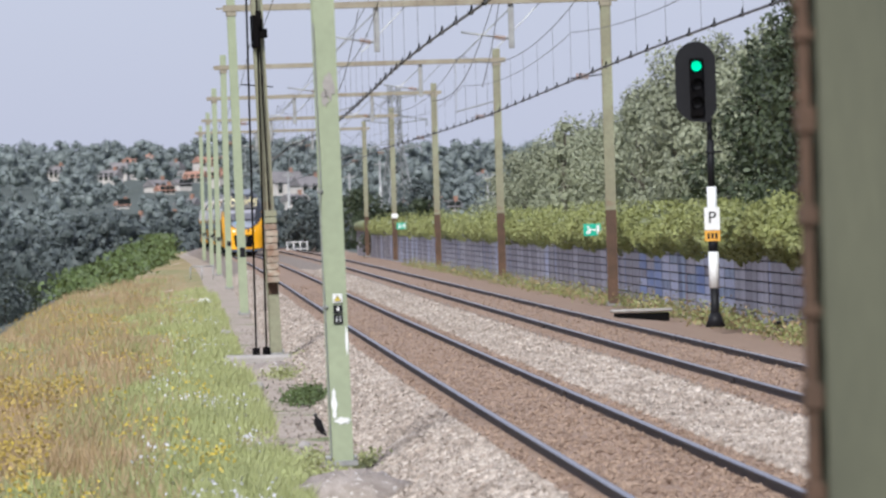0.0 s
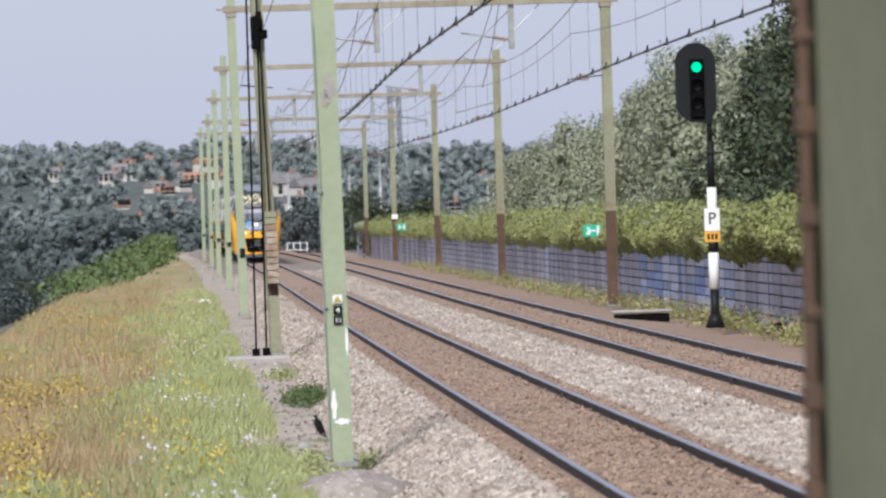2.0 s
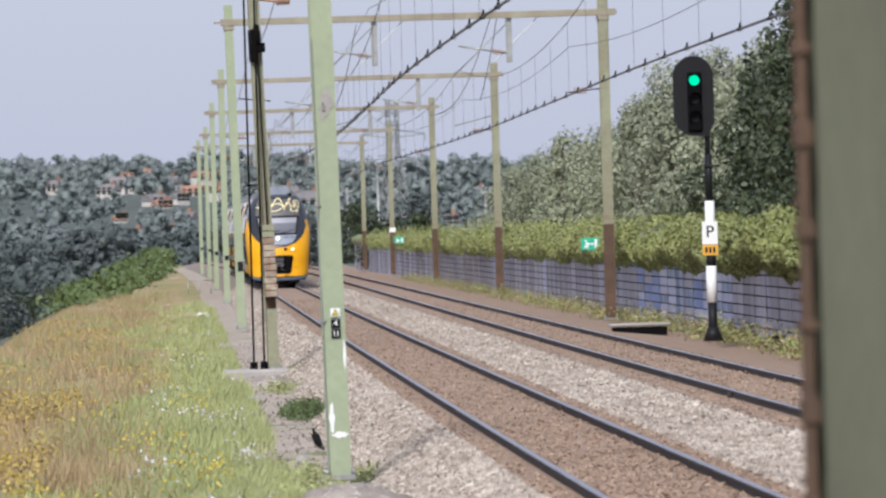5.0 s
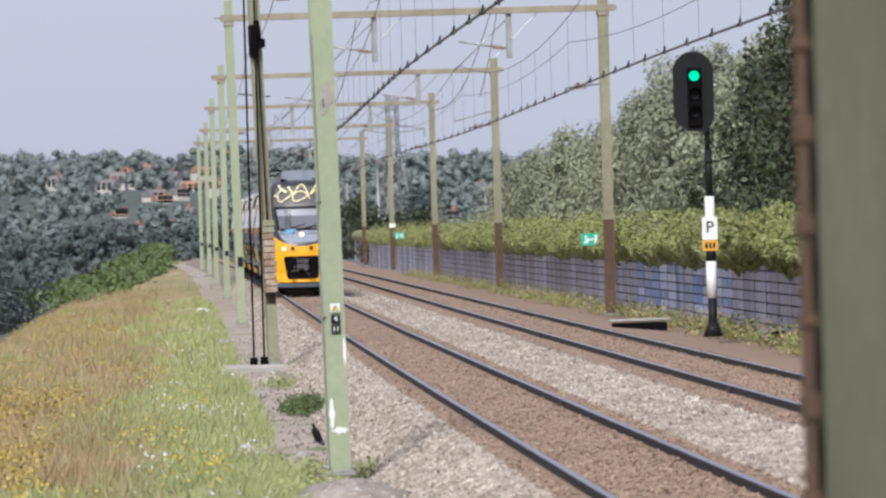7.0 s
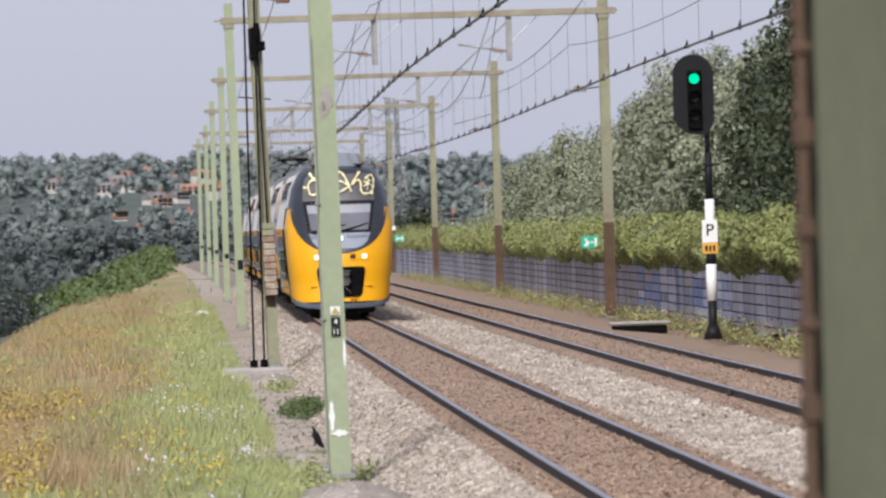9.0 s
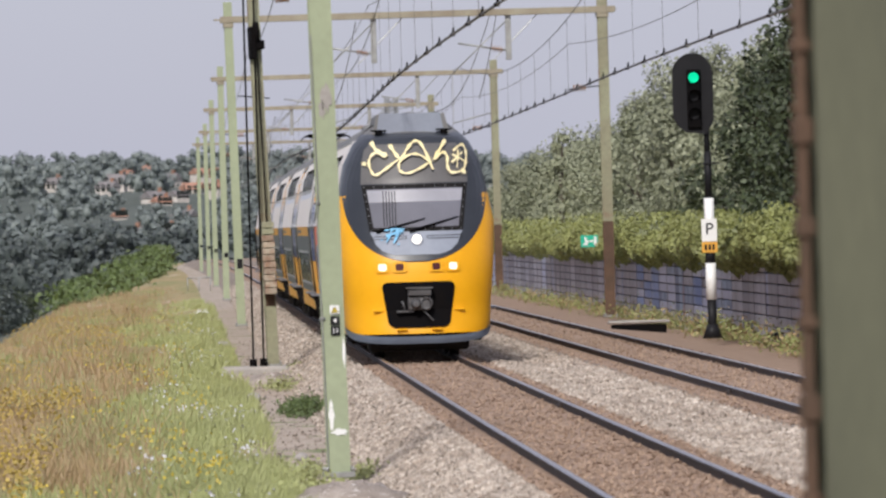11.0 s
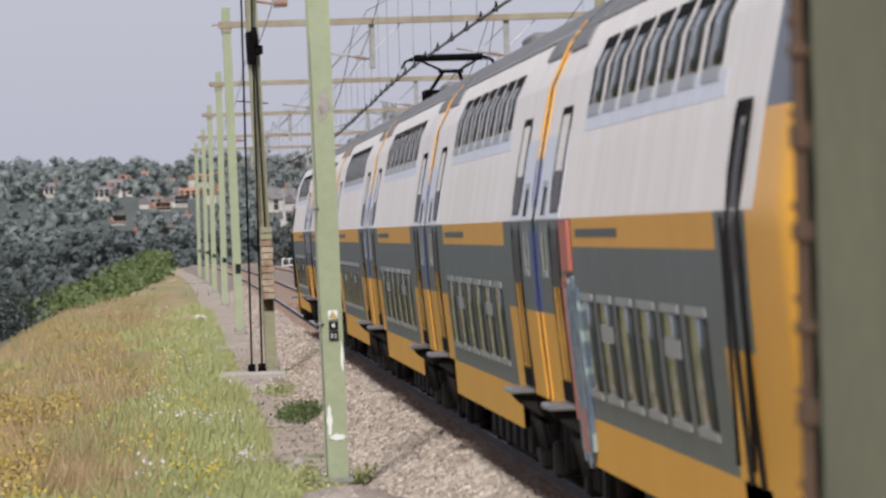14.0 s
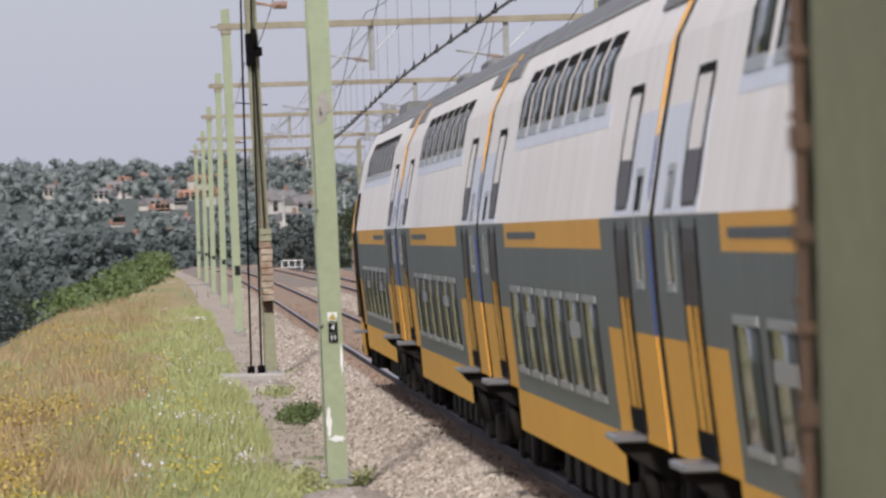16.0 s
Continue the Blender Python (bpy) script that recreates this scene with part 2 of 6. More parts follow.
def shell(blobs, per, inner=0.55):
    """Points in the outer part of lumpy ellipsoids, and the outward ways there."""
    out, ways = [], []
    for cx, cy, cz, rx, ry, rz in blobs:
        d = rng.normal(size=(per, 3))
        d /= np.linalg.norm(d, axis=1)[:, None]
        lump = 1 + 0.22 * np.sin(d[:, 0] * 5 + cx) * np.cos(d[:, 2] * 6 + cy) + 0.12 * np.sin(d[:, 1] * 11 + cz)
        r = rng.uniform(inner, 1.0, per) * lump
        out.append(np.array((cx, cy, cz)) + d * r[:, None] * np.array((rx, ry, rz)))
        ways.append(d)
    return np.concatenate(out), np.concatenate(ways)


# ---- ground ----
def rise(x, y):
    """Height of the far hills."""
    k = min(1.0, max(0.0, (y - 900) / 1700))
    k = k * k * (3 - 2 * k)
    return k * (19.0 + 3.4 / (1 + math.exp((x + 92) / 8)) + 4.2 * math.exp(-((x + 68) / 36) ** 2) + 0.7 * math.sin(x * 0.08) + 0.5 * math.sin(x * 0.17 + 1))


def base_x(y):
    return line_x(y) if y < 700 else line_x(700) - 0.0227 * (y - 700)


def ground_z(u, y):
    low = -5.0 if u < 0 else -0.8
    if u < -9.5:
        z = max(low, -0.85 + (u + 9.5) * 0.5)
    elif u < -3.6:
        z = -0.55 - 0.3 * (-3.6 - u) / 5.9 + 0.06 * math.sin(y * 0.21 + u) + 0.05 * math.sin(u * 2.1 + y * 0.05)
    elif u < 9.6:
        z = -0.62
    else:
        z = -0.7
    far = min(1.0, max(0.0, (y - 850) / 250))
    return z * (1 - far) + far * (-5.0) + rise(base_x(y) + u, y)


bm = bmesh.new()
us = [-2600, -1500, -900, -600, -420, -300, -220, -160, -120, -90, -65, -45, -32, -25, -19, -15.5, -13, -11.2, -10.2, -9.5, -8.8, -8, -7.2,
      -6.4, -5.6, -4.8, -4.2, -3.6, -1, 2, 6, 9.6, 12, 20, 35, 60, 100, 150, 220, 320, 450, 650, 1000, 1600, 2600]
ys = [-300, -120, -40, 0, 20, 40] + list(range(50, 300, 5)) + list(range(300, 700, 20)) + list(range(700, 3000, 60)) + [3200, 3600, 4200, 4900]
grid = [[bm.verts.new((base_x(y) + u, y, ground_z(u, y))) for u in us] for y in ys]
for j in range(len(ys) - 1):
    for i in range(len(us) - 1):
        f = bm.faces.new((grid[j][i], grid[j][i + 1], grid[j + 1][i + 1], grid[j + 1][i]))
        f.smooth = True
        um = (us[i] + us[i + 1]) / 2
        f.material_index = (1 if um < 1 else 3) if -3.6 < um < 12 and ys[j] < 800 else (2 if (um > 12 or um < -11 or ys[j] >= 800) else 0)
# floor lifted to the far leaves' tone, with haze put into the colour
M_FIELD = mat("hazed_woodland_floor", (0.10, 0.118, 0.10), 1.0, other=(0.075, 0.09, 0.075), scale=0.02, amount=1.0)
tagged(link("ground", bm, [M_GRASSLAND, M_PATH, M_FIELD, M_RUSTBED]), "grassy railway embankment falling away to wooded land and hills", "ground", kind="structure")


def strip(name, profile, y0, y1, step, mats, label, category, faces_mi=None, smooth=False, kind="structure", shift=None, parent=None, wob=0.0):
    """A band that follows the line; profile is a list of (u, z)."""
    bm = bmesh.new()
    rows = []
    y = y0
    while y <= y1 + 1e-6:
        sx = shift(y) if shift else 0.0
        rows.append([bm.verts.new(at(y, u + sx + (wob * math.sin(y * 1.7 + u * 3) * (0.5 + 0.5 * math.sin(y * 0.37)) if wob else 0), z)) for u, z in profile])
        y += step
    for a, b in zip(rows, rows[1:]):
        for i in range(len(profile) - 1):
            f = bm.faces.new((a[i], a[i + 1], b[i + 1], b[i]))
            f.smooth = smooth
            if faces_mi:
                f.material_index = faces_mi[i]
    ob = link(name, bm, mats, parent)
    if category:
        tagged(ob, label, category, kind=kind)
    return ob


SPACING = 4.238
strip("ballast_bed", [(-2.45, -0.68), (-1.95, -0.42), (-1.5, -0.20), (-1.1, -0.14), (-0.8, -0.12), (0.8, -0.12), (1.1, -0.14), (1.6, -0.19),
                      (2.12, -0.24), (2.65, -0.19), (3.1, -0.14), (3.44, -0.12), (5.04, -0.12), (5.4, -0.14), (6.1, -0.28), (7.4, -0.52), (8.6, -0.64)],
      -60, 740, 2.0, [M_BALLAST, M_RUSTBED, M_PATH], "pale crushed-stone ballast stained rust brown along the rails", "ballast",
      [0, 0, 0, 1, 1, 1, 1, 0, 0, 0, 1, 1, 1, 1, 1, 1], True, wob=0.06)


def rails(name, centre, y0, y1, step, shift, label):
    t = thing(name, Matrix(), label, "railway track", "railway tracks")
    for o in (-0.7535, 0.7535):
        prof = [(o - 0.07, -0.172), (o - 0.07, -0.16), (o - 0.012, -0.145), (o - 0.012, -0.045), (o - 0.036, -0.032), (o - 0.036, -0.008), (o - 0.026, 0.0),
                (o + 0.026, 0.0), (o + 0.036, -0.008), (o + 0.036, -0.032), (o + 0.012, -0.045), (o + 0.012, -0.145), (o + 0.07, -0.16), (o + 0.07, -0.172)]
        strip("rail", [(centre + u, z) for u, z in prof], y0, y1, step, [M_RAILSIDE, M_RAILTOP], "", "", [0, 0, 0, 0, 0, 1, 1, 1, 0, 0, 0, 0, 0], parent=t, shift=shift)
    return t


NEAR_TRACK = rails("railway_track", 0.0, -60, 720, 4.0, None, "rust-brown steel rails with polished tops on stone ballast")
FAR_TRACK = rails("railway_track", SPACING, -60, 700, 4.0, far_bend, "rusty steel rails in brown-stained ballast beside a noise wall")


# rail joints and clips along the nearer rails
def fishplate(y, u):
    bm = bmesh.new()
    for s in (-1, 1):
        box(bm, s * 0.03 - 0.018, s * 0.03 + 0.018, -0.3, 0.3, -0.13, -0.035, 0, 0.006)
        for k in (-0.2, -0.07, 0.07, 0.2):
            rod(bm, (s * 0.04, k, -0.085), (s * 0.075, k, -0.085), 0.016, n=6)
    box(bm, -0.16, 0.16, -0.11, 0.11, -0.155, -0.13, 0, 0.01)
    ob = link("rail_joint", bm, M_RAILSIDE)
    ob.matrix_basis = on_line(y, u)
    tagged(ob, "bolted steel joint bars clamped on a rusty rail", "rail joint", "rail joints")


for y, u in ((107.5, 0.7535), (113, -0.7535 + SPACING), (172, SPACING - 0.7535), (206, SPACING + 0.7535), (240, SPACING - 0.7535), (150, SPACING + 0.7535)):
    fishplate(y, u)


def stones(name, count, y0, y1, bands, size, m, label):
    """Loose crushed stones: squashed octahedra strewn over bands of (u0, u1, z0, z1)."""
    f8 = np.array([(0, 2, 4), (2, 1, 4), (1, 3, 4), (3, 0, 4), (2, 0, 5), (1, 2, 5), (3, 1, 5), (0, 3, 5)])
    p6 = np.array([(1, 0, 0), (-1, 0, 0), (0, 1, 0), (0, -1, 0), (0, 0, 1), (0, 0, -1)], dtype=float)
    y = 1 / rng.uniform(1 / y1, 1 / y0, count)
    w = np.array([b[1] - b[0] for b in bands])
    k = rng.choice(len(bands), count, p=w / w.sum())
    f = rng.uniform(0, 1, count)
    bb = np.array(bands)[k]
    u, z = bb[:, 0] + (bb[:, 1] - bb[:, 0]) * f, bb[:, 2] + (bb[:, 3] - bb[:, 2]) * f
    c = np.stack([line_x(y) + u, y - u * slope(y), z + rng.uniform(-0.01, 0.03, count)], 1)
    s = size * rng.uniform(0.5, 1.25, (count, 1, 3)) * np.array((1, 1, 0.75))
    v = np.repeat(p6[None], count, 0) + rng.normal(0, 0.22, (count, 6, 3))
    an = rng.uniform(0, 6.28, count)
    tl = rng.normal(0, 0.5, count)
    v = v * s
    ca, sa = np.cos(an)[:, None], np.sin(an)[:, None]
    ct, st = np.cos(tl)[:, None], np.sin(tl)[:, None]
    x1, z1 = v[..., 0] * ct - v[..., 2] * st, v[..., 0] * st + v[..., 2] * ct
    v = np.stack([x1 * ca - v[..., 1] * sa, x1 * sa + v[..., 1] * ca, z1], 2) + c[:, None]
    ob = raw(name, v[:, f8].reshape(-1, 3), 3, [m])
    return tagged(ob, label, "ballast stones", kind="stuff")


stones("ballast_stones", 72000, 62, 400, [(-2.4, -1.95, -0.64, -0.42), (-1.95, -1.5, -0.42, -0.2), (-1.5, -1.15, -0.2, -0.14), (1.35, 2.12, -0.17, -0.24), (2.12, 2.9, -0.24, -0.16)], 0.058, M_STONE, "pale angular crushed stones heaped beside the rails")
stones("rusty_stones", 32000, 62, 300, [(-1.2, -0.84, -0.15, -0.13), (0.84, 1.4, -0.13, -0.17), (2.85, 3.4, -0.16, -0.13), (-0.7, 0.7, -0.12, -0.12), (3.5, 4.98, -0.12, -0.12), (5.1, 6.1, -0.14, -0.28)], 0.028, M_RUSTSTONE, "rust-brown crushed stones between the rails")
stones("verge_pebbles", 1000, 78, 220, [(-3.5, -2.3, -0.57, -0.62)], 0.024, M_STONE, "loose pebbles strewn over the sandy cess path")


# ---- masts, wires, signal, wall ----
def h_section(bm, a, b, w, dpt, z0, z1, t=0.016, mi=0, lean=0.0):
    """An H-section post: two flanges facing along y joined by a web."""
    e, h = dpt / 2, w / 2
    q = [(-h, -e), (h, -e), (h, -e + t), (t / 2, -e + t), (t / 2, e - t), (h, e - t), (h, e), (-h, e), (-h, e - t), (-t / 2, e - t), (-t / 2, -e + t), (-h, -e + t)]
    extrude(bm, [(a + x, b + y) for x, y in q], z0, z1, "z", mi)


def foot_mound(y, u, z, r, label):
    """Weathered concrete lump with rubble at a mast's foot."""
    bm = bmesh.new()
    n = 18
    rings = []
    for k, (rr, zz) in enumerate(((1.0, -0.25), (0.9, 0.02), (0.6, 0.14), (0.25, 0.18))):
        rings.append([bm.verts.new((r * rr * math.cos(i * math.tau / n) * (1 + 0.18 * math.sin(i * 2.3 + k)), r * rr * math.sin(i * math.tau / n) * (1 + 0.15 * math.cos(i * 1.7 + k)),
                                    zz + 0.05 * math.sin(i * 1.9 + k * 2))) for i in range(n)])
    for a, b in zip(rings, rings[1:]):
        for i in range(n):
            bm.faces.new((a[i], a[(i + 1) % n], b[(i + 1) % n], b[i])).smooth = True
    bm.faces.new(rings[-1])
    ob = link("mast_footing", bm, M_LUMP)
    ob.matrix_basis = on_line(y, u, z)
    tagged(ob, label, "concrete footing", "mast footings")


def mast(name, y, u, z, top, w, dpt, m, label, cap=None, low=None, lean=0.0):
    t = thing(name, on_line(y, u, z, 5) @ pose(0, 0, 0, 0, lean, 0), label, "catenary mast", "catenary masts")
    bm = bmesh.new()
    if low:
        h_section(bm, 0, 0, w, dpt, low - z, top - z)
        part("post", bm, m, t)
        bm = bmesh.new()
        h_section(bm, 0, 0, w * 1.02, dpt * 1.02, 0, low - z - 0.002)
        part("lower_post", bm, M_MASTRUST, t, "rust-brown lower part")
    else:
        h_section(bm, 0, 0, w, dpt, 0, top - z)
        part("post", bm, m, t)
    bm = bmesh.new()
    box(bm, -w * 0.7, w * 0.7, -dpt * 0.7, dpt * 0.7, -0.02, 0.05, 0, 0.008)
    for a in (-1, 1):
        for b in (-1, 1):
            rod(bm, (a * w * 0.6, b * dpt * 0.6, 0.05), (a * w * 0.6, b * dpt * 0.6, 0.11), 0.022, n=6)
    part("base_plate", bm, M_GALV, t)
    if cap:
        bm = bmesh.new()
        box(bm, -w * 0.62, w * 0.62, -dpt * 0.62, dpt * 0.62, cap - z - 0.25, cap - z - 0.02, 0, 0.01)
        box(bm, -0.45, 0.45, -0.1, 0.1, cap - z - 0.02, cap - z + 0.03)
        part("beam_bracket", bm, M_BEAM, t)
    return t


def text_part(parent, body, size, m, where, name="lettering"):
    cu = bpy.data.curves.new(name, "FONT")
    cu.body, cu.size, cu.align_x, cu.align_y, cu.extrude = body, size, "CENTER", "CENTER", 0.001
    cu.offset = size * 0.008
    ob = new(name, cu)
    dg = bpy.context.evaluated_depsgraph_get()
    me = bpy.data.meshes.new_from_object(ob.evaluated_get(dg))
    bpy.data.objects.remove(ob)
    me.materials.clear()
    me.materials.append(m)
    o = new(name, me)
    o.parent = parent
    o.matrix_basis = where
    return o


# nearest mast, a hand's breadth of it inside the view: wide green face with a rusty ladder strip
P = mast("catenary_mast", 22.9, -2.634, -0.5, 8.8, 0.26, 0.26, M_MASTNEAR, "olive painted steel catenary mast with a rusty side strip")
bm = bmesh.new()
box(bm, -0.175, -0.145, -0.06, -0.02, 0, 9.3)
for i in range(34):
    z = 0.2 + i * 0.27
    box(bm, -0.185, -0.13, -0.075, 0.0, z, z + 0.035 + 0.02 * (i % 3), 0, 0.004)
    rod(bm, (-0.19, -0.05, z + 0.1), (-0.15, -0.05, z + 0.12), 0.012, n=6)
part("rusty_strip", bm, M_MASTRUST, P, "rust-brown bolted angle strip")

# mast with the warning plate
A = mast("catenary_mast", 91.7, -2.69, -0.45, 9.3, 0.255, 0.24, M_MAST, "sage-green steel mast with chipped paint and a warning plate", lean=-0.8)
# plates: (centre x, z) on the face towards the camera
def plate(parent, x, z, w, h, m, y=-0.138):
    bm = bmesh.new()
    box(bm, x - w / 2, x + w / 2, y - 0.006, y, z - h / 2, z + h / 2, 0, 0.003)
    return part("plate", bm, m, parent)


FACE = pose(0, 0, 0, 90, 0, 0)
zw = 1.83
p1 = plate(A, 0.015, zw + 0.13, 0.115, 0.105, M_WHITE)
bm = bmesh.new()
for a, b in (((-0.045, -0.035), (0.045, -0.035)), ((0.045, -0.035), (0, 0.04)), ((0, 0.04), (-0.045, -0.035)), ((0.005, 0.015), (-0.006, -0.008)), ((-0.006, -0.008), (0.006, -0.022))):
    rod(bm, (0.015 + a[0], -0.147, zw + 0.13 + a[1]), (0.015 + b[0], -0.147, zw + 0.13 + b[1]), 0.0028, n=4)
part("warning_triangle", bm, M_BLACKP, p1)
bm = bmesh.new()
v = [bm.verts.new((0.015 + x, -0.1452, zw + 0.13 + z)) for x, z in ((-0.04, -0.032), (0.04, -0.032), (0, 0.034))]
bm.faces.new(v)
part("yellow_field", bm, M_FLOWER, p1)
p2 = plate(A, 0.015, zw, 0.11, 0.105, M_BLACKP)
text_part(p2, "4", 0.088, M_WHITE, pose(0.015, -0.146, zw, 90))
p3 = plate(A, 0.015, zw - 0.12, 0.11, 0.105, M_BLACKP)
for x in (-0.006, 0.036):
    text_part(p3, "1", 0.088, M_WHITE, pose(x, -0.146, zw - 0.12, 90))
bm = bmesh.new()
for z, w in ((3.22, 0.05), (1.86, 0.05)):
    rod(bm, (-0.17, -0.13, z), (-0.10, -0.13, z), 0.018, n=8)
    rod(bm, (-0.14, -0.17, z), (-0.14, -0.10, z), 0.012, n=6)
polyline_tube(bm, [(-0.135, -0.14, 0.1), (-0.137, -0.14, 1.8), (-0.15, -0.14, 2.9), (-0.125, -0.14, 3.3), (-0.135, -0.14, 5.2)], 0.008, 5)
part("earth_cable", bm, M_GALV, A, "thin earthing cable with clamps")
# bare patches of chipped paint
for k, (x, z, w, h) in enumerate(((0.105, 1.45, 0.035, 0.32), (0.02, 0.52, 0.19, 0.075), (-0.075, 0.72, 0.06, 0.36), (0.02, 4.45, 0.14, 0.30), (-0.03, 4.32, 0.08, 0.2))):
    bm = bmesh.new()
    n = 14
    ring = [(x + w / 2 * math.cos(i * math.tau / n) * (1 + 0.35 * math.sin(i * 2.7 + k)), z + h / 2 * math.sin(i * math.tau / n) * (1 + 0.3 * math.cos(i * 3.1 + k))) for i in range(n)]
    ring = [(max(-0.126, min(0.126, a)), b) for a, b in ring]
    extrude(bm, ring, -0.1305, -0.127)
    part("chipped_patch", bm, M_WHITE if k < 3 else M_CONC, A, "pale patch of chipped paint")
foot_mound(84.5, -2.72, -0.50, 0.70, "weathered concrete lump at the foot of a mast")

# tensioning mast with a stack of rusty weights and two guide rods
B = mast("tensioning_mast", 167.2, -2.52, -0.45, 9.4, 0.24, 0.24, M_MASTOLD, "olive steel mast carrying a stack of rusty tension weights", lean=-1.6)
bm = bmesh.new()
rod(bm, (0.0, -0.3, 2.05), (0.0, -0.3, 6.9), 0.018, n=6)
box(bm, -0.16, 0.16, -0.45, -0.12, 6.8, 7.0, 0, 0.02)
rod(bm, (-0.05, -0.3, 7.15), (0.05, -0.3, 7.15), 0.25, n=20)
box(bm, -0.14, -0.02, -0.5, 0.2, 6.6, 7.3, 0, 0.02)
part("pulley", bm, M_DARK, B)
for i in range(11):
    bm = bmesh.new()
    jx = 0.012 * math.sin(i * 2.1)
    box(bm, -0.13 + jx, 0.13 + jx, -0.45, -0.16, 1.55 + i * 0.142, 1.55 + i * 0.142 + 0.128, 0, 0.012)
    part("weight", bm, M_RUSTW if i < 9 else M_MASTOLD, B, "rusty cast weight")
for x in (-0.46, -0.24):
    bm = bmesh.new()
    rod(bm, (x, -0.35, 0.0), (x + 0.26, -0.35, 9.3), 0.022, n=6)
    rod(bm, (x, -0.35, 0.0), (x, -0.35, 0.18), 0.085, n=10)
    part("guide_rod", bm, M_DARK, B)
bm = bmesh.new()
box(bm, -0.3, 0.15, -0.37, -0.33, 8.9, 8.95)
part("bracket", bm, M_DARK, B)
bm = bmesh.new()
box(bm, -0.1, 0.1, -0.13, -0.125, 1.30, 1.55)
part("dark_plate", bm, M_MASTRUST, B)
bm = bmesh.new()
box(bm, -1.15, 0.35, -0.75, 0.65, -0.4, 0.06, 0, 0.06)
ob = link("concrete_base", bm, M_CONC)
ob.matrix_basis = on_line(167.2, -2.52, -0.5)
tagged(ob, "low grey concrete base under a tensioning mast", "concrete footing", "mast footings")
foot_mound(156, -2.7, -0.6, 0.6, "weathered concrete lump half buried in pebbles")
bm = bmesh.new()
rod(bm, (0.1, 0, 0), (0.75, -0.1, -0.12), 0.03, n=6)
io = part("insulator", bm, M_PORCELAIN, B)
io.location = (0, 0, 7.95)
for i in range(6):
    bm = bmesh.new()
    rod(bm, (0.5 + i * 0.05, -0.06, -0.07), (0.53 + i * 0.05, -0.06, -0.075), 0.09, n=10)
    part("insulator_disc", bm, M_PORCELAIN, io)

# portals: left mast, right mast and a box-lattice beam across both tracks
PORTALS = ((244.5, -2.62, 9.0, -0.9), (339, -2.56, 9.35, 0), (424, -2.58, 9.4, 0), (517, -2.42, 9.8, 0), (588, -2.4, 9.95, 0))
for k, (y, ul, ur, lean) in enumerate(PORTALS):
    beam_z = 9.12
    L = mast("catenary_mast", y, ul, -0.5, beam_z + 0.55, 0.25, 0.25, M_MAST, "sage-green steel mast of a catenary portal over two tracks", cap=beam_z, lean=lean)
    plate(L, 0.02, 1.95, 0.17, 0.30 if k == 0 else 0.2, M_BLACKP)
    R = mast("catenary_mast", y, ur, -0.55, beam_z + 0.5, 0.30, 0.28, M_MASTOLD, "weathered olive catenary mast with a rust-brown foot", cap=beam_z, low=2.45)
    if k == 3:
        plate(R, 0.0, 3.0, 0.42, 0.3, M_WHITE, -0.16)
    b = thing("portal_beam", on_line(y, (ul + ur) / 2, beam_z), "horizontal steel portal beam across both tracks", "portal beam", "portal beams")
    half = (ur - ul) / 2 + 0.4
    bm = bmesh.new()
    for yy in (-0.16, 0.16):
        box(bm, -half, half, yy - 0.03, yy + 0.03, -0.10, 0.10, 0, 0.005)
    for i in range(15):
        x = -half + 0.3 + i * (2 * half - 0.6) / 14
        box(bm, x - 0.03, x + 0.03, -0.129, 0.129, 0.03, 0.07)
    part("beam", bm, M_BEAM, b)
    # hangers over each track with arm and insulator
    for uc, sgn in ((0.0, 1), (SPACING, 1)):
        x = uc - (ul + ur) / 2 + 1.1
        bm = bmesh.new()
        box(bm, x + 0.6, x + 0.78, -0.05, 0.05, -1.5, 0.0, 0, 0.01)
        part("drop_post", bm, M_GALV, b)
        bm = bmesh.new()
        rod(bm, (x + 0.6, 0, -1.2), (x - 0.9, 0, -0.95), 0.03, n=6)
        rod(bm, (x + 0.6, 0, -0.3), (x - 1.1, 0, -1.9), 0.022, n=6)
        rod(bm, (x + 1.6, 0, -0.1), (x + 0.2, 0, -1.5), 0.016, n=5)
        rod(bm, (x - 1.1, 0, -1.9), (x - 1.1, 0, -3.5), 0.012, n=4)
        rod(bm, (x - 1.1, 0, -3.45), (x + 0.1, 0, -3.15), 0.02, n=6)
        part("steady_arm", bm, M_GALV, b)
        bm = bmesh.new()
        for i in range(5):
            rod(bm, (x + 0.45 - i * 0.07, 0, -1.18 + i * 0.012), (x + 0.48 - i * 0.07, 0, -1.18 + i * 0.012), 0.085, n=10)
        part("insulator", bm, M_PORCELAIN, b)
    # side arms off the masts
    for x in (ul - (ul + ur) / 2 + 0.1, ur - (ul + ur) / 2 - 0.15):
        s = 1 if x < 0 else -1
        bm = bmesh.new()
        rod(bm, (x, 0, -2.4), (x + s * 1.0, 0, -2.5), 0.02, n=6)
        part("side_arm", bm, M_DARK, b)
        bm = bmesh.new()
        for i in range(5):
            rod(bm, (x + s * (0.45 + i * 0.08), 0, -2.45), (x + s * (0.49 + i * 0.08), 0, -2.455), 0.10, n=10)
        part("insulator", bm, M_PORCELAIN, b)


def stagger(y, zig=0.2):
    """Sideways swing of the wires between supports, shifted left at the near end to fit the camera's view."""
    return zig * math.sin(y * math.pi / 96) - 1.35 * zig * min(1.2, max(0.0, (170 - y) / 64))


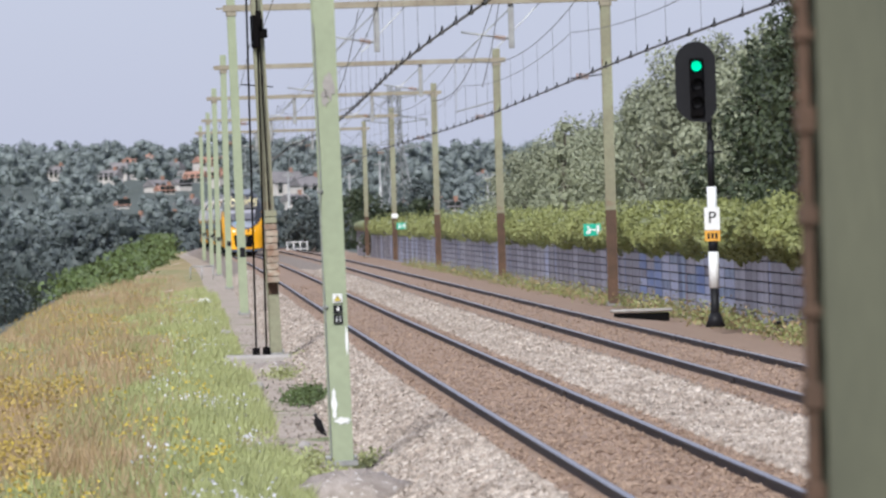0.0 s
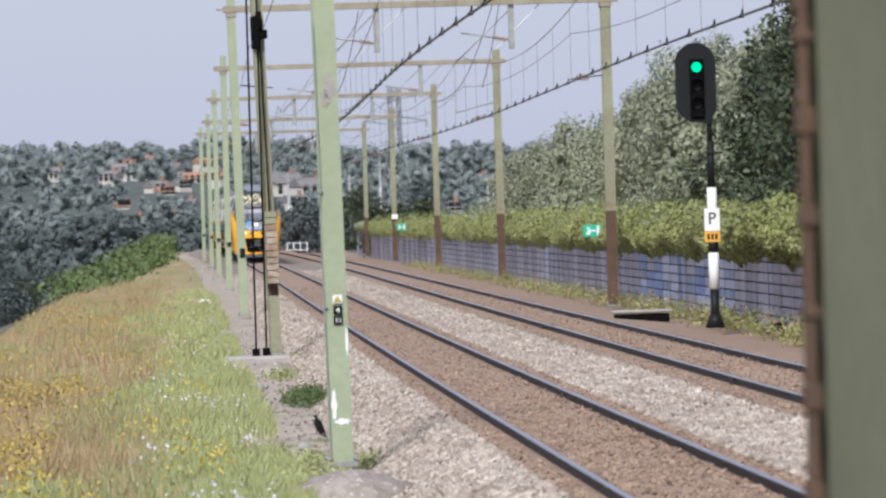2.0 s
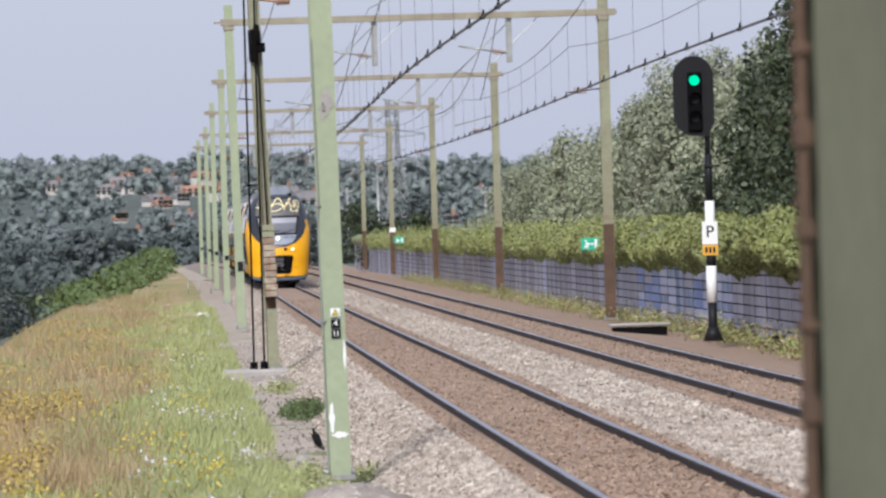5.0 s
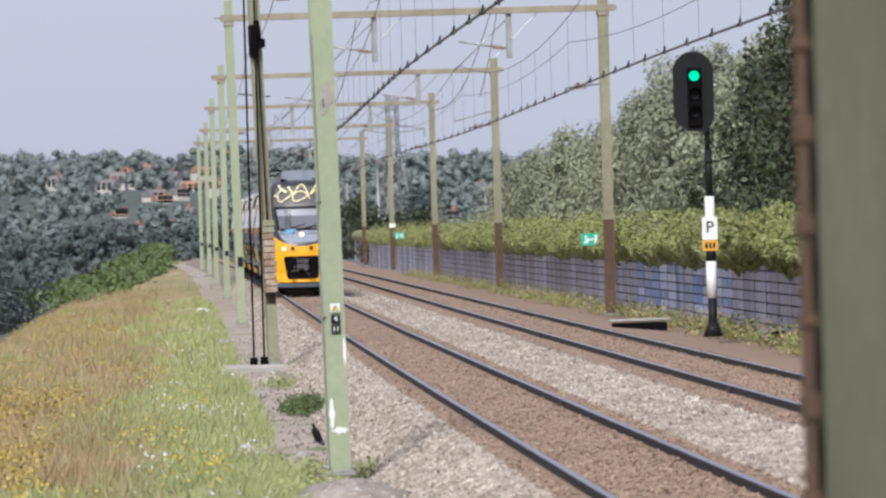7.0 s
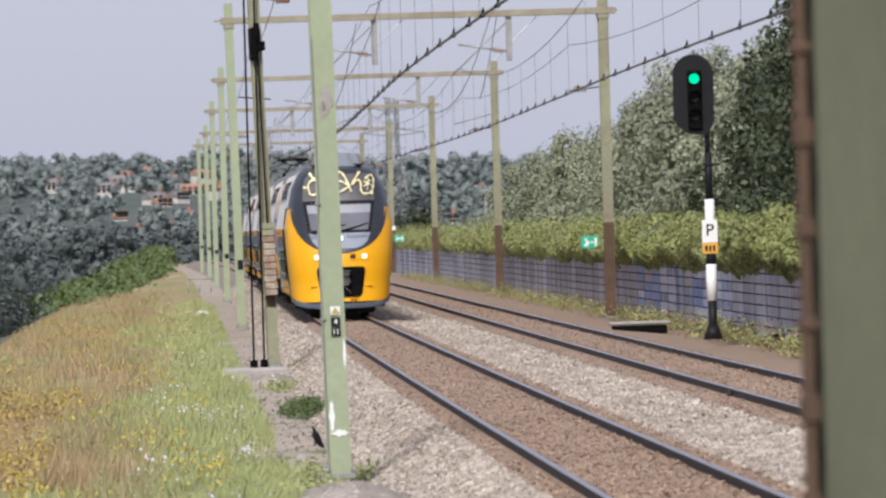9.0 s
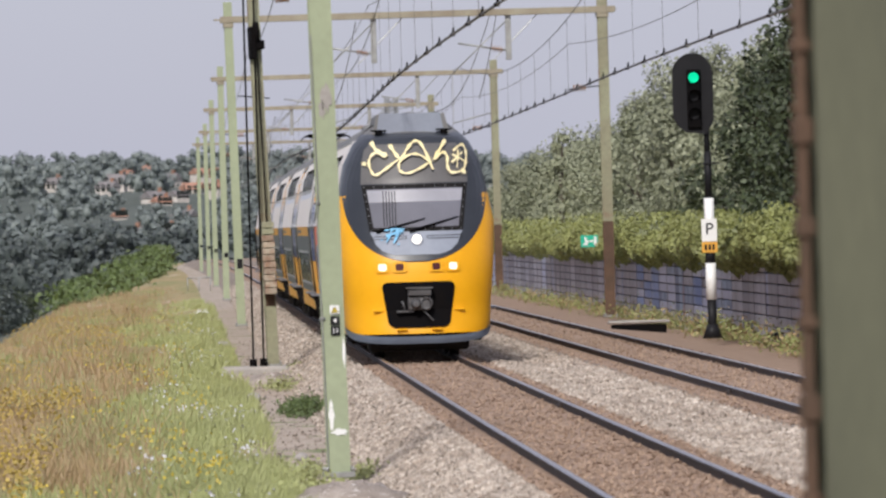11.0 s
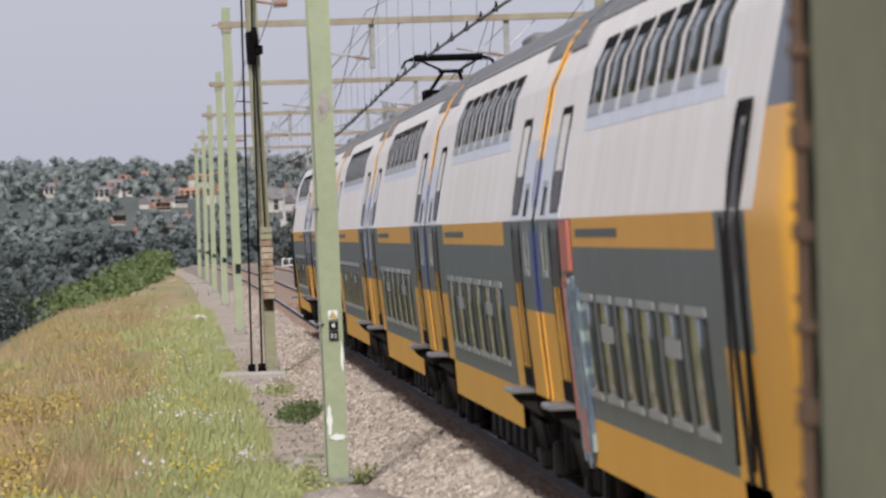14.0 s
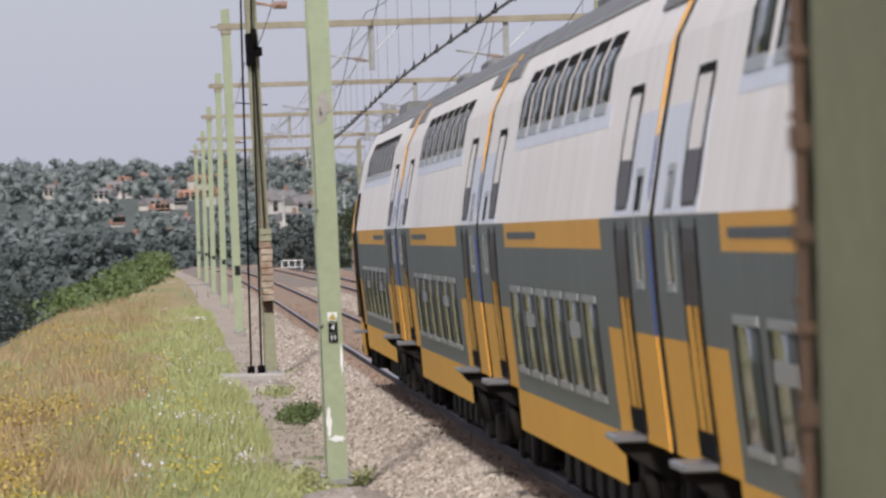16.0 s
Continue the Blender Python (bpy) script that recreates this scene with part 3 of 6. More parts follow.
def wire(name, u, zf, y0, y1, r, label, step=4.0, clamps=0.0, zig=0.2):
    t = thing(name, Matrix(), label, "overhead wire", "overhead wires")
    bm = bmesh.new()
    pts = []
    y = y0
    while y <= y1:
        pts.append(at(y, u + stagger(y, zig), zf(y)))
        y += step
    polyline_tube(bm, pts, r, 5)
    part("cable", bm, M_WIRE, t)
    if clamps:
        y = y0 + 61.0
        while y < min(y1, 330):
            bm = bmesh.new()
            p = at(y, u + stagger(y, zig), zf(y))
            rod(bm, p + Vector((0, 0, -0.03)), p + Vector((0.015, 0, 0.11)), 0.03, 0.012, n=5)
            rod(bm, p + Vector((-0.04, 0, -0.01)), p + Vector((0.035, 0, 0.015)), 0.026, n=5)
            y += clamps * (1 + 0.15 * math.sin(y))
            part("clamp", bm, M_DARK, t)
    return t


def sag(lo, hi, y):
    k = ((y - 246) / 96.0) % 1.0
    return lo + (hi - lo) * (2 * k - 1) ** 2


for u in (0.0, SPACING):
    wire("contact_wire", u, lambda y: 5.28, -40, 700, 0.022, "dark bronze contact wire with dropper clamps over a track", clamps=5.2)
    wire("catenary_wire", u, lambda y: sag(6.5, 7.5, y), -40, 700, 0.010, "thin sagging catenary wire over a track")
    dr = thing("dropper_wires", Matrix(), "thin droppers hanging from the catenary wire to the contact wire", "overhead wire", "overhead wires")
    for i in range(60):
        bm = bmesh.new()
        y = 60 + i * 9.1
        zt = sag(6.5, 7.5, y)
        uu = u + stagger(y)
        rod(bm, at(y, uu, 5.28), at(y, uu, zt), 0.005, n=4, caps=False)
        part("dropper", bm, M_WIRE, dr)
for u, z in ((-2.2, 8.0), (8.0, 8.1), (1.7, 9.5)):
    wire("feeder_wire", u, lambda y, z=z: sag(z - 0.5, z, y), 150, 640, 0.011, "thin feeder wire strung along the masts", zig=0)
# slack loops of cable below the second portal
for x0, z0, x1, z1, dip in ((1.2, 8.9, 0.3, 6.1, 0.5), (5.4, 9.0, 3.4, 6.0, 0.9), (5.6, 9.0, 5.0, 6.4, 0.2)):
    pts = []
    for i in range(13):
        k = i / 12
        p = at(243, x0 + (x1 - x0) * k, z0 + (z1 - z0) * k - dip * math.sin(k * math.pi))
        pts.append(p)
    bm = bmesh.new()
    polyline_tube(bm, pts, 0.014, 5)
    tagged(link("jumper_cable", bm, M_WIRE), "slack jumper cable hanging from a portal beam", "overhead wire", "jumper cables")

# ---- signal ----
S = thing("railway_signal", on_line(191, 8.57, -0.5), "tall railway signal showing green on a black and white banded post", "railway signal")
for z0, z1, m, r in ((0.0, 0.95, M_BLACKP, 0.11), (0.95, 1.85, M_WHITE, 0.13), (1.85, 2.2, M_BLACKP, 0.12), (2.2, 3.45, M_WHITE, 0.12), (3.45, 4.6, M_BLACKP, 0.09)):
    bm = bmesh.new()
    rod(bm, (0, 0, z0), (0, 0, z1), r, n=16)
    if z0 == 0:
        rod(bm, (0, 0, 0.0), (0, 0, 0.35), 0.25, 0.13, n=16)
    part("post_section", bm, m, S)
bm = bmesh.new()
n = 24
out = [(0.5 * math.cos(math.pi * i / n) - 0.32, 6.35 + 0.5 * math.sin(math.pi * i / n)) for i in range(n + 1)]
out += [(-0.82 + 0.17 * (1 - math.cos(math.pi * i / 12)) * 1.0, 5.35 - 0.45 * math.sin(math.pi * i / 24)) for i in range(1, 12)] + [(0.0, 4.85), (0.18, 5.2)]
extrude(bm, out, -0.04, 0.02)
hd = part("signal_head", bm, M_BLACKP, S, "black oval backboard")
bm = bmesh.new()
box(bm, -0.47, -0.12, -0.14, -0.04, 5.0, 6.45, 0, 0.03)
part("lamp_housing", bm, M_DARK, hd)
for z in (6.25, 5.8, 5.35):
    bm = bmesh.new()
    for i in range(12):
        a0, a1 = math.pi * (i / 12) , math.pi * ((i + 1) / 12)
        q = [(-0.30 + 0.15 * math.cos(a), z + 0.15 * math.sin(a)) for a in (a0, a1)]
        v = [bm.verts.new(p) for p in ((q[0][0], -0.14, q[0][1]), (q[1][0], -0.14, q[1][1]), (q[1][0], -0.42, q[1][1]), (q[0][0], -0.42, q[0][1]))]
        bm.faces.new(v)
    part("hood", bm, M_DARK, hd)
    bm = bmesh.new()
    rod(bm, (-0.30, -0.14, z), (-0.30, -0.17, z), 0.125, n=20)
    part("lens", bm, M_SIGLAMP if z > 6 else M_BLACKP, hd)
bm = bmesh.new()
box(bm, -0.12, 0.28, -0.12, 0.12, 4.28, 4.33)
rod(bm, (0, 0.12, 4.4), (0, 0.12, 5.6), 0.07, n=10)
part("bracket", bm, M_BLACKP, S)
hd.location.z = 0.17
pp = plate(S, -0.02, 2.66, 0.38, 0.56, M_WHITE, -0.135)
text_part(pp, "P", 0.40, M_BLACKP, pose(-0.02, -0.143, 2.68, 90))
po = plate(S, -0.02, 2.24, 0.38, 0.26, M_ORANGE, -0.135)
bm = bmesh.new()
for i in range(3):
    box(bm, -0.145 + i * 0.095, -0.085 + i * 0.095, -0.146, -0.1412, 2.17, 2.31)
part("number_bar", bm, M_BLACKP, po)

# low trackside box with a concrete lid
bm = bmesh.new()
box(bm, -0.75, 0.75, -0.35, 0.35, -0.1, 0.14, 1, 0.02)
box(bm, -0.85, 0.85, -0.42, 0.42, 0.16, 0.25, 0, 0.03)
ob = link("cable_box", bm, [M_CONC, M_DARK])
ob.matrix_basis = on_line(214, 8.1, -0.55)
tagged(ob, "low dark trackside cable box with a concrete lid", "cable box")
for x in (8.9, 9.05):
    bm = bmesh.new()
    rod(bm, (0, 0, 0), (0, 0, 0.3), 0.07, n=10)
    rod(bm, (0, 0, 0.3), (0, 0, 0.36), 0.09, n=10)
    ob = link("bollard", bm, M_BLACKP)
    ob.matrix_basis = on_line(180, x + 0.35, -0.6)
    tagged(ob, "short black marker stump by the noise wall", "bollard", "bollards")

# ---- noise wall ----
WALL_Y0, WALL_Y1 = 120, 640


def wall_u(y):
    return 9.55 + 0.0018 * y


M_PANEL = mat("noise_wall_panel", (0.46, 0.455, 0.51), 0.85, other=(0.27, 0.265, 0.30), scale=0.9, amount=1.0, bump=0.3, vary=0.12, coords="World", stretch=(1, 0.8, 0.12),
              spots=(0.36, 0.43, 0.66), spot_size=0.7, spot_at=0.60)
M_PANEL2 = mat("pale_wall_panel", (0.56, 0.56, 0.62), 0.85, other=(0.36, 0.36, 0.42), scale=0.9, amount=1.0, bump=0.3, vary=0.12, coords="World", stretch=(1, 0.8, 0.12))
M_POSTW = mat("noise_wall_post", (0.12, 0.115, 0.125), 0.85, other=(0.085, 0.08, 0.09), scale=1, amount=0.8)
M_GRAF1 = mat("blue_wall_paint", (0.17, 0.26, 0.56), 0.7, other=(0.34, 0.42, 0.62), scale=0.8, amount=1, vary=0.2, coords="World", stretch=(1, 0.8, 0.35))
M_GRAF2 = mat("pale_wall_paint", (0.62, 0.66, 0.80), 0.7, other=(0.44, 0.48, 0.64), scale=0.8, amount=1, vary=0.15, coords="World", stretch=(1, 0.8, 0.35))
M_GRAF3 = mat("mixed_wall_paint", (0.10, 0.12, 0.24), 0.7, other=(0.42, 0.52, 0.68), scale=1.1, amount=1, coords="World", stretch=(1, 0.8, 0.35), spots=(0.50, 0.30, 0.26), spot_size=0.9, spot_at=0.64)
wall = tagged(strip("wall_noise", [(0.10, -0.75), (0.10, 1.62), (0.25, 1.62), (0.25, -0.75)], WALL_Y0, WALL_Y1, 5.0, [M_POSTW], "", "", shift=wall_u),
              "grey panelled noise wall with graffiti, overgrown along its top", "noise wall", kind="structure")
bmp = bmesh.new()
box(bmp, -0.05, 0.05, -1.93, 1.93, 0.012, 0.240, 0, 0.012)
panel_me = bpy.data.meshes.new("wall_panel")
bmp.to_mesh(panel_me)
bmp.free()
panel_me.materials.append(M_PANEL)
bmp = bmesh.new()
box(bmp, -0.066, 0.1, -0.06, 0.06, 0, 2.42, 0, 0.01)
post_me = bpy.data.meshes.new("wall_post")
bmp.to_mesh(post_me)
bmp.free()
post_me.materials.append(M_POSTW)
bay_me = [panel_me]
for m in (M_PANEL2, M_GRAF1, M_GRAF2, M_GRAF3):
    me = panel_me.copy()
    me.materials.clear()
    me.materials.append(m)
    bay_me.append(me)
wr = random.Random(5)
y = 152.0
while y < 282:
    po = new("wall_post", post_me)
    po.parent = wall
    po.matrix_basis = on_line(y - 2.0, wall_u(y), -0.75)
    painted = 200 < y < 248 or 258 < y < 268
    bay = wr.choice((2, 2, 3, 1, 4)) if painted else wr.choice((0, 0, 0, 1))
    for i in range(9):
        k = bay
        if painted and wr.random() < 0.3:
            k = wr.choice((2, 3, 4, 0))
        pn = new("wall_panel", bay_me[k])
        pn.parent = wall
        pn.matrix_basis = on_line(y, wall_u(y) - wr.uniform(0, 0.012), -0.75 + i * 0.262)
    y += 4.0
bm, bmd = bmesh.new(), bmesh.new()
while y < 640:
    mm = Matrix.Translation(at(y, wall_u(y), -0.75)) @ Matrix.Rotation(radians(heading(y)), 4, "Z")
    mi = wr.choice((0, 0, 1, 1, 2))
    for i in range(9):
        for vv in box(bm, -0.05, 0.05, -1.93, 1.93, 0.012 + i * 0.262, 0.24 + i * 0.262, mi):
            vv.co = mm @ vv.co
    for vv in box(bmd, -0.066, 0.1, -2.05, -1.95, 0, 2.42):
        vv.co = mm @ vv.co
    y += 4.0
link("distant_posts", bmd, M_POSTW, wall)["kind"] = "stuff"
ob = link("distant_panels", bm, [M_PANEL, M_PANEL2, M_GRAF2], wall)
ob["kind"] = "stuff"

# emergency exit signs held out in front of the wall top
for y, u, k in ((259, 9.15, 1.0), (490, 9.4, 1.0)):
    g = thing("exit_sign", on_line(y, u, 1.80, 4), "green and white emergency exit sign above the noise wall", "sign", "exit signs")
    bm = bmesh.new()
    box(bm, -0.29 * k, 0.29 * k, -0.012, 0.012, -0.2 * k, 0.2 * k, 0, 0.004)
    part("board", bm, M_GREENS, g)
    for x0, x1, z0, z1 in ((-0.2, -0.06, -0.13, -0.06), (-0.15, -0.02, -0.05, 0.04), (-0.17, -0.09, 0.06, 0.13), (0.01, 0.12, -0.03, 0.03), (0.15, 0.24, -0.15, 0.15)):
        bm = bmesh.new()
        box(bm, x0 * k, x1 * k, -0.018, -0.0125, z0 * k, z1 * k)
        part("pictogram", bm, M_WHITE, g)
    bm = bmesh.new()
    rod(bm, (0.2, 0.02, 0.0), (1.0, 0.05, -0.1), 0.025, n=8)
    part("arm", bm, M_GALV, g)


# ---- the train ----
M_YEL = mat("yellow_train_paint", (0.78, 0.375, 0.004), 0.40, other=(0.73, 0.345, 0.004), spec=0.3, scale=0.8, amount=0.25, bump=0.02, bscale=3)
M_TWHITE = mat("pale_train_paint", (0.92, 0.84, 0.75), 0.28, other=(0.80, 0.705, 0.60), scale=0.5, amount=0.6, stretch=(1, 3.0, 0.35), bump=0.03, bscale=2)
M_TGREY = mat("slate_train_paint", (0.115, 0.132, 0.125), 0.45, spec=0.3, other=(0.090, 0.103, 0.096), scale=0.6, amount=0.5, stretch=(1, 3.0, 0.4))
M_TBLUE = mat("pale_blue_train_paint", (0.68, 0.71, 0.78), 0.3, other=(0.60, 0.61, 0.66), scale=0.6, amount=0.5, stretch=(1, 3.0, 0.35))
M_ROOF = mat("grey_train_roof", (0.20, 0.20, 0.20), 0.6, other=(0.14, 0.135, 0.13), scale=1.0, amount=0.9, bump=0.1)
M_MASK = mat("black_grey_cab_paint", (0.035, 0.04, 0.05), 0.33, spec=0.35, other=(0.028, 0.032, 0.04), scale=1.0, amount=0.4)
M_CABGREY = mat("mid_grey_cab_panel", (0.13, 0.125, 0.12), 0.4, other=(0.105, 0.10, 0.10), scale=1.0, amount=0.6)
M_CABLIGHT = mat("light_grey_cab_panel", (0.27, 0.30, 0.36), 0.55, other=(0.24, 0.26, 0.31), scale=1.2, amount=0.5, spec=0.25)
M_VALANCE = mat("blue_grey_valance", (0.13, 0.16, 0.21), 0.4, other=(0.10, 0.12, 0.16), scale=1.5, amount=0.6)
M_SCREEN = mat("windscreen_glass", (0.13, 0.13, 0.15), 0.03, other=(0.17, 0.17, 0.20), scale=0.6, amount=0.3)
# pale colour of the band that imitates sky mirrored in the windscreen
M_SKYBAND = mat("sky_reflection_band", (0.36, 0.36, 0.40), 0.25, other=(0.30, 0.30, 0.33), scale=1.5, amount=0.3)
M_TGLASS = mat("train_window_glass", (0.035, 0.04, 0.038), 0.10, spec=0.4, ior=1.3, other=(0.05, 0.055, 0.05), scale=0.4, amount=0.5)
M_RUBBER = mat("rubber_seal", (0.022, 0.021, 0.021), 0.8, scale=4, spec=0.1, ior=1.1)
M_FRAME = mat("window_frame_grey", (0.33, 0.34, 0.34), 0.4, 0.2, scale=4, amount=0.3)
M_BROWNGL = mat("brown_door_glass", (0.05, 0.036, 0.032), 0.35, spec=0.2, ior=1.2, scale=1, amount=0.4)
M_BLUE = mat("dark_blue_stripe", (0.03, 0.06, 0.23), 0.4, scale=2, amount=0.4)
M_STEP = mat("aluminium_step", (0.30, 0.31, 0.33), 0.35, 0.7, scale=5, amount=0.5)
M_UNDER = mat("matt_train_black", (0.011, 0.010, 0.010), 0.8, spec=0.15, other=(0.022, 0.018, 0.016), scale=2, amount=1)
M_COUPLER = mat("coupler_steel", (0.13, 0.13, 0.135), 0.5, 0.4, other=(0.07, 0.065, 0.065), scale=6, amount=0.8)
M_TAG = mat("pale_yellow_spray_paint", (0.80, 0.68, 0.33), 0.6, other=(0.84, 0.75, 0.45), scale=2, amount=0.3)
M_TAGBLUE = mat("light_blue_spray_paint", (0.16, 0.45, 0.70), 0.6, scale=2, amount=0.4)
M_TAGRED = mat("red_spray_paint", (0.48, 0.11, 0.07), 0.6, other=(0.40, 0.14, 0.10), scale=1.5, amount=0.8)
M_TAGMIX = mat("mottled_blue_spray_paint", (0.06, 0.10, 0.20), 0.55, other=(0.12, 0.15, 0.17), scale=2.5, amount=1, spots=(0.25, 0.33, 0.33), spot_size=5.5, spot_at=0.52)
M_HEAD = mat("headlamp_glow", (0.9, 0.85, 0.7), 0.3, emit=(1.0, 0.82, 0.52, 0.9))
M_TOPLAMP = mat("top_headlamp_glow", (0.9, 0.85, 0.8), 0.3, emit=(1.0, 0.93, 0.85, 1.0))
M_REDLENS = mat("unlit_red_lens", (0.07, 0.012, 0.008), 0.2, scale=5, amount=0.4)

PROFILE = ((0.38, 1.33), (0.62, 1.37), (1.08, 1.40), (1.6, 1.455), (2.0, 1.485), (2.53, 1.51), (3.07, 1.42), (3.67, 1.30), (4.05, 1.11), (4.24, 0.95), (4.42, 0.72),
           (4.56, 0.44), (4.63, 0.22), (4.65, 0.02))


def lerp_table(tab, z):
    for (a, fa), (b, fb) in zip(tab, tab[1:]):
        if z <= b:
            return fa + (fb - fa) * max(0.0, (z - a) / (b - a))
    return tab[-1][1]


def hw(z):
    return lerp_table(PROFILE, z)


LEVELS = (0.62, 0.8, 1.0, 1.08, 1.4, 1.75, 2.0, 2.31, 2.53, 2.8, 3.07, 3.25, 3.5, 3.67, 3.87, 4.05, 4.15, 4.24, 4.32, 4.42, 4.50, 4.56, 4.63, 4.65)


def side_mi(z, e):
    """Paint by height and distance from the coach's nearer end: 0 yellow, 1 slate, 2 pale, 3 roof."""
    if z > 4.16:
        return 3
    if z > 2.53:
        return 2
    if e < 5.9:
        return 1 if z > 1.75 else 0
    if z > 2.31:
        return 0 if 6.0 < e else 1
    return 1 if z > 1.0 else 0


def body_mesh(y0, y1, half):
    bm = bmesh.new()
    ysl = sorted({y0, y1} | {s * (half - e) for s in (-1, 1) for e in (0.0, 2.0, 3.7, 5.6, 5.9, 6.0, 9.5) if y0 < s * (half - e) < y1})
    for s in (-1, 1):
        rows = [[bm.verts.new((s * hw(z), y, z)) for z in LEVELS] for y in ysl]
        for j in range(len(ysl) - 1):
            for i in range(len(LEVELS) - 1):
                q = (rows[j][i], rows[j + 1][i], rows[j + 1][i + 1], rows[j][i + 1])
                f = bm.faces.new(q if s > 0 else q[::-1])
                ym = (ysl[j] + ysl[j + 1]) / 2
                # the sides are cut away over the bogies
                if LEVELS[i] < 0.99 and half - abs(ym) < 5.6 and not (y1 < half - 1 and ym > 0 and half - ym < 3.5):
                    bm.faces.remove(f)
                    continue
                f.material_index = side_mi((LEVELS[i] + LEVELS[i + 1]) / 2, half - abs(ym))
                f.smooth = LEVELS[i] > 3.6
    box(bm, -1.2, 1.2, y0 + 0.01, min(y1, half - 3.7) - 0.01, 0.72, 1.03, 4)
    # floor and end walls
    fl = [bm.verts.new(p) for p in ((1.37, -half + 5.6, 0.63), (-1.37, -half + 5.6, 0.63), (-1.37, half - 5.6, 0.63), (1.37, half - 5.6, 0.63))]
    bm.faces.new(fl).material_index = 4
    for y in (y0, y1):
        ring = [bm.verts.new((hw(z), y, z)) for z in LEVELS if z >= 1.0] + [bm.verts.new((-hw(z), y, z)) for z in LEVELS[::-1] if z >= 1.0]
        bm.faces.new(ring if y == y0 else ring[::-1]).material_index = 4
    return bm


def slab(bm, s, y0, y1, zs, off, thick=0.03, mi=0):
    """A panel that lies on the coach side, its face off metres proud."""
    a = []
    for y in (y0, y1):
        a.append([(bm.verts.new((s * (hw(z) + off), y, z)), bm.verts.new((s * (hw(z) + off - thick), y, z))) for z in zs])
    n = len(zs)
    fs = []
    for i in range(n - 1):
        fs.append(bm.faces.new((a[0][i][0], a[1][i][0], a[1][i + 1][0], a[0][i + 1][0])))
        for k in (0, 1):
            fs.append(bm.faces.new((a[k][i][0], a[k][i][1], a[k][i + 1][1], a[k][i + 1][0])))
    for i in (0, n - 1):
        fs.append(bm.faces.new((a[0][i][0], a[0][i][1], a[1][i][1], a[1][i][0])))
    for f in fs:
        f.material_index = mi
    bmesh.ops.recalc_face_normals(bm, faces=fs)


def steps_z(z0, z1, n=3):
    return [z0 + (z1 - z0) * i / n for i in range(n + 1)]


def side_window(coach, s, y0, y1, z0, z1, frame_m, notice=False):
    bm = bmesh.new()
    w = 0.055 if z0 < 2.5 else 0.085
    zs = steps_z(z0 + w, z1 - w)
    slab(bm, s, y0, y0 + w, zs, 0.007)
    slab(bm, s, y1 - w, y1, zs, 0.007)
    lower = z0 < 2.5
    # pale edge strips hold the window rims' highlights in their colour
    slab(bm, s, y0 + 0.03, y1 - 0.03, (z0, z0 + w), 0.012, mi=1)
    slab(bm, s, y0 + 0.03, y1 - 0.03, (z1 - w, z1), 0.012, mi=1 if lower else 0)
    wnd = part("window", bm, [frame_m, M_FRAME], coach)
    bm = bmesh.new()
    slab(bm, s, y0 + w * 0.9, y1 - w * 0.9, steps_z(z0 + w * 0.9, z1 - w * 0.9), 0.003, 0.02)
    for f in bm.faces:
        f.smooth = True
    part("pane", bm, M_TGLASS, wnd)
    if notice:
        bm = bmesh.new()
        slab(bm, s, y0 + 0.12, y1 - 0.12, (z1 - 0.34, z1 - 0.22), 0.006, 0.01)
        part("notice", bm, M_FRAME, wnd, "pale paper notice")


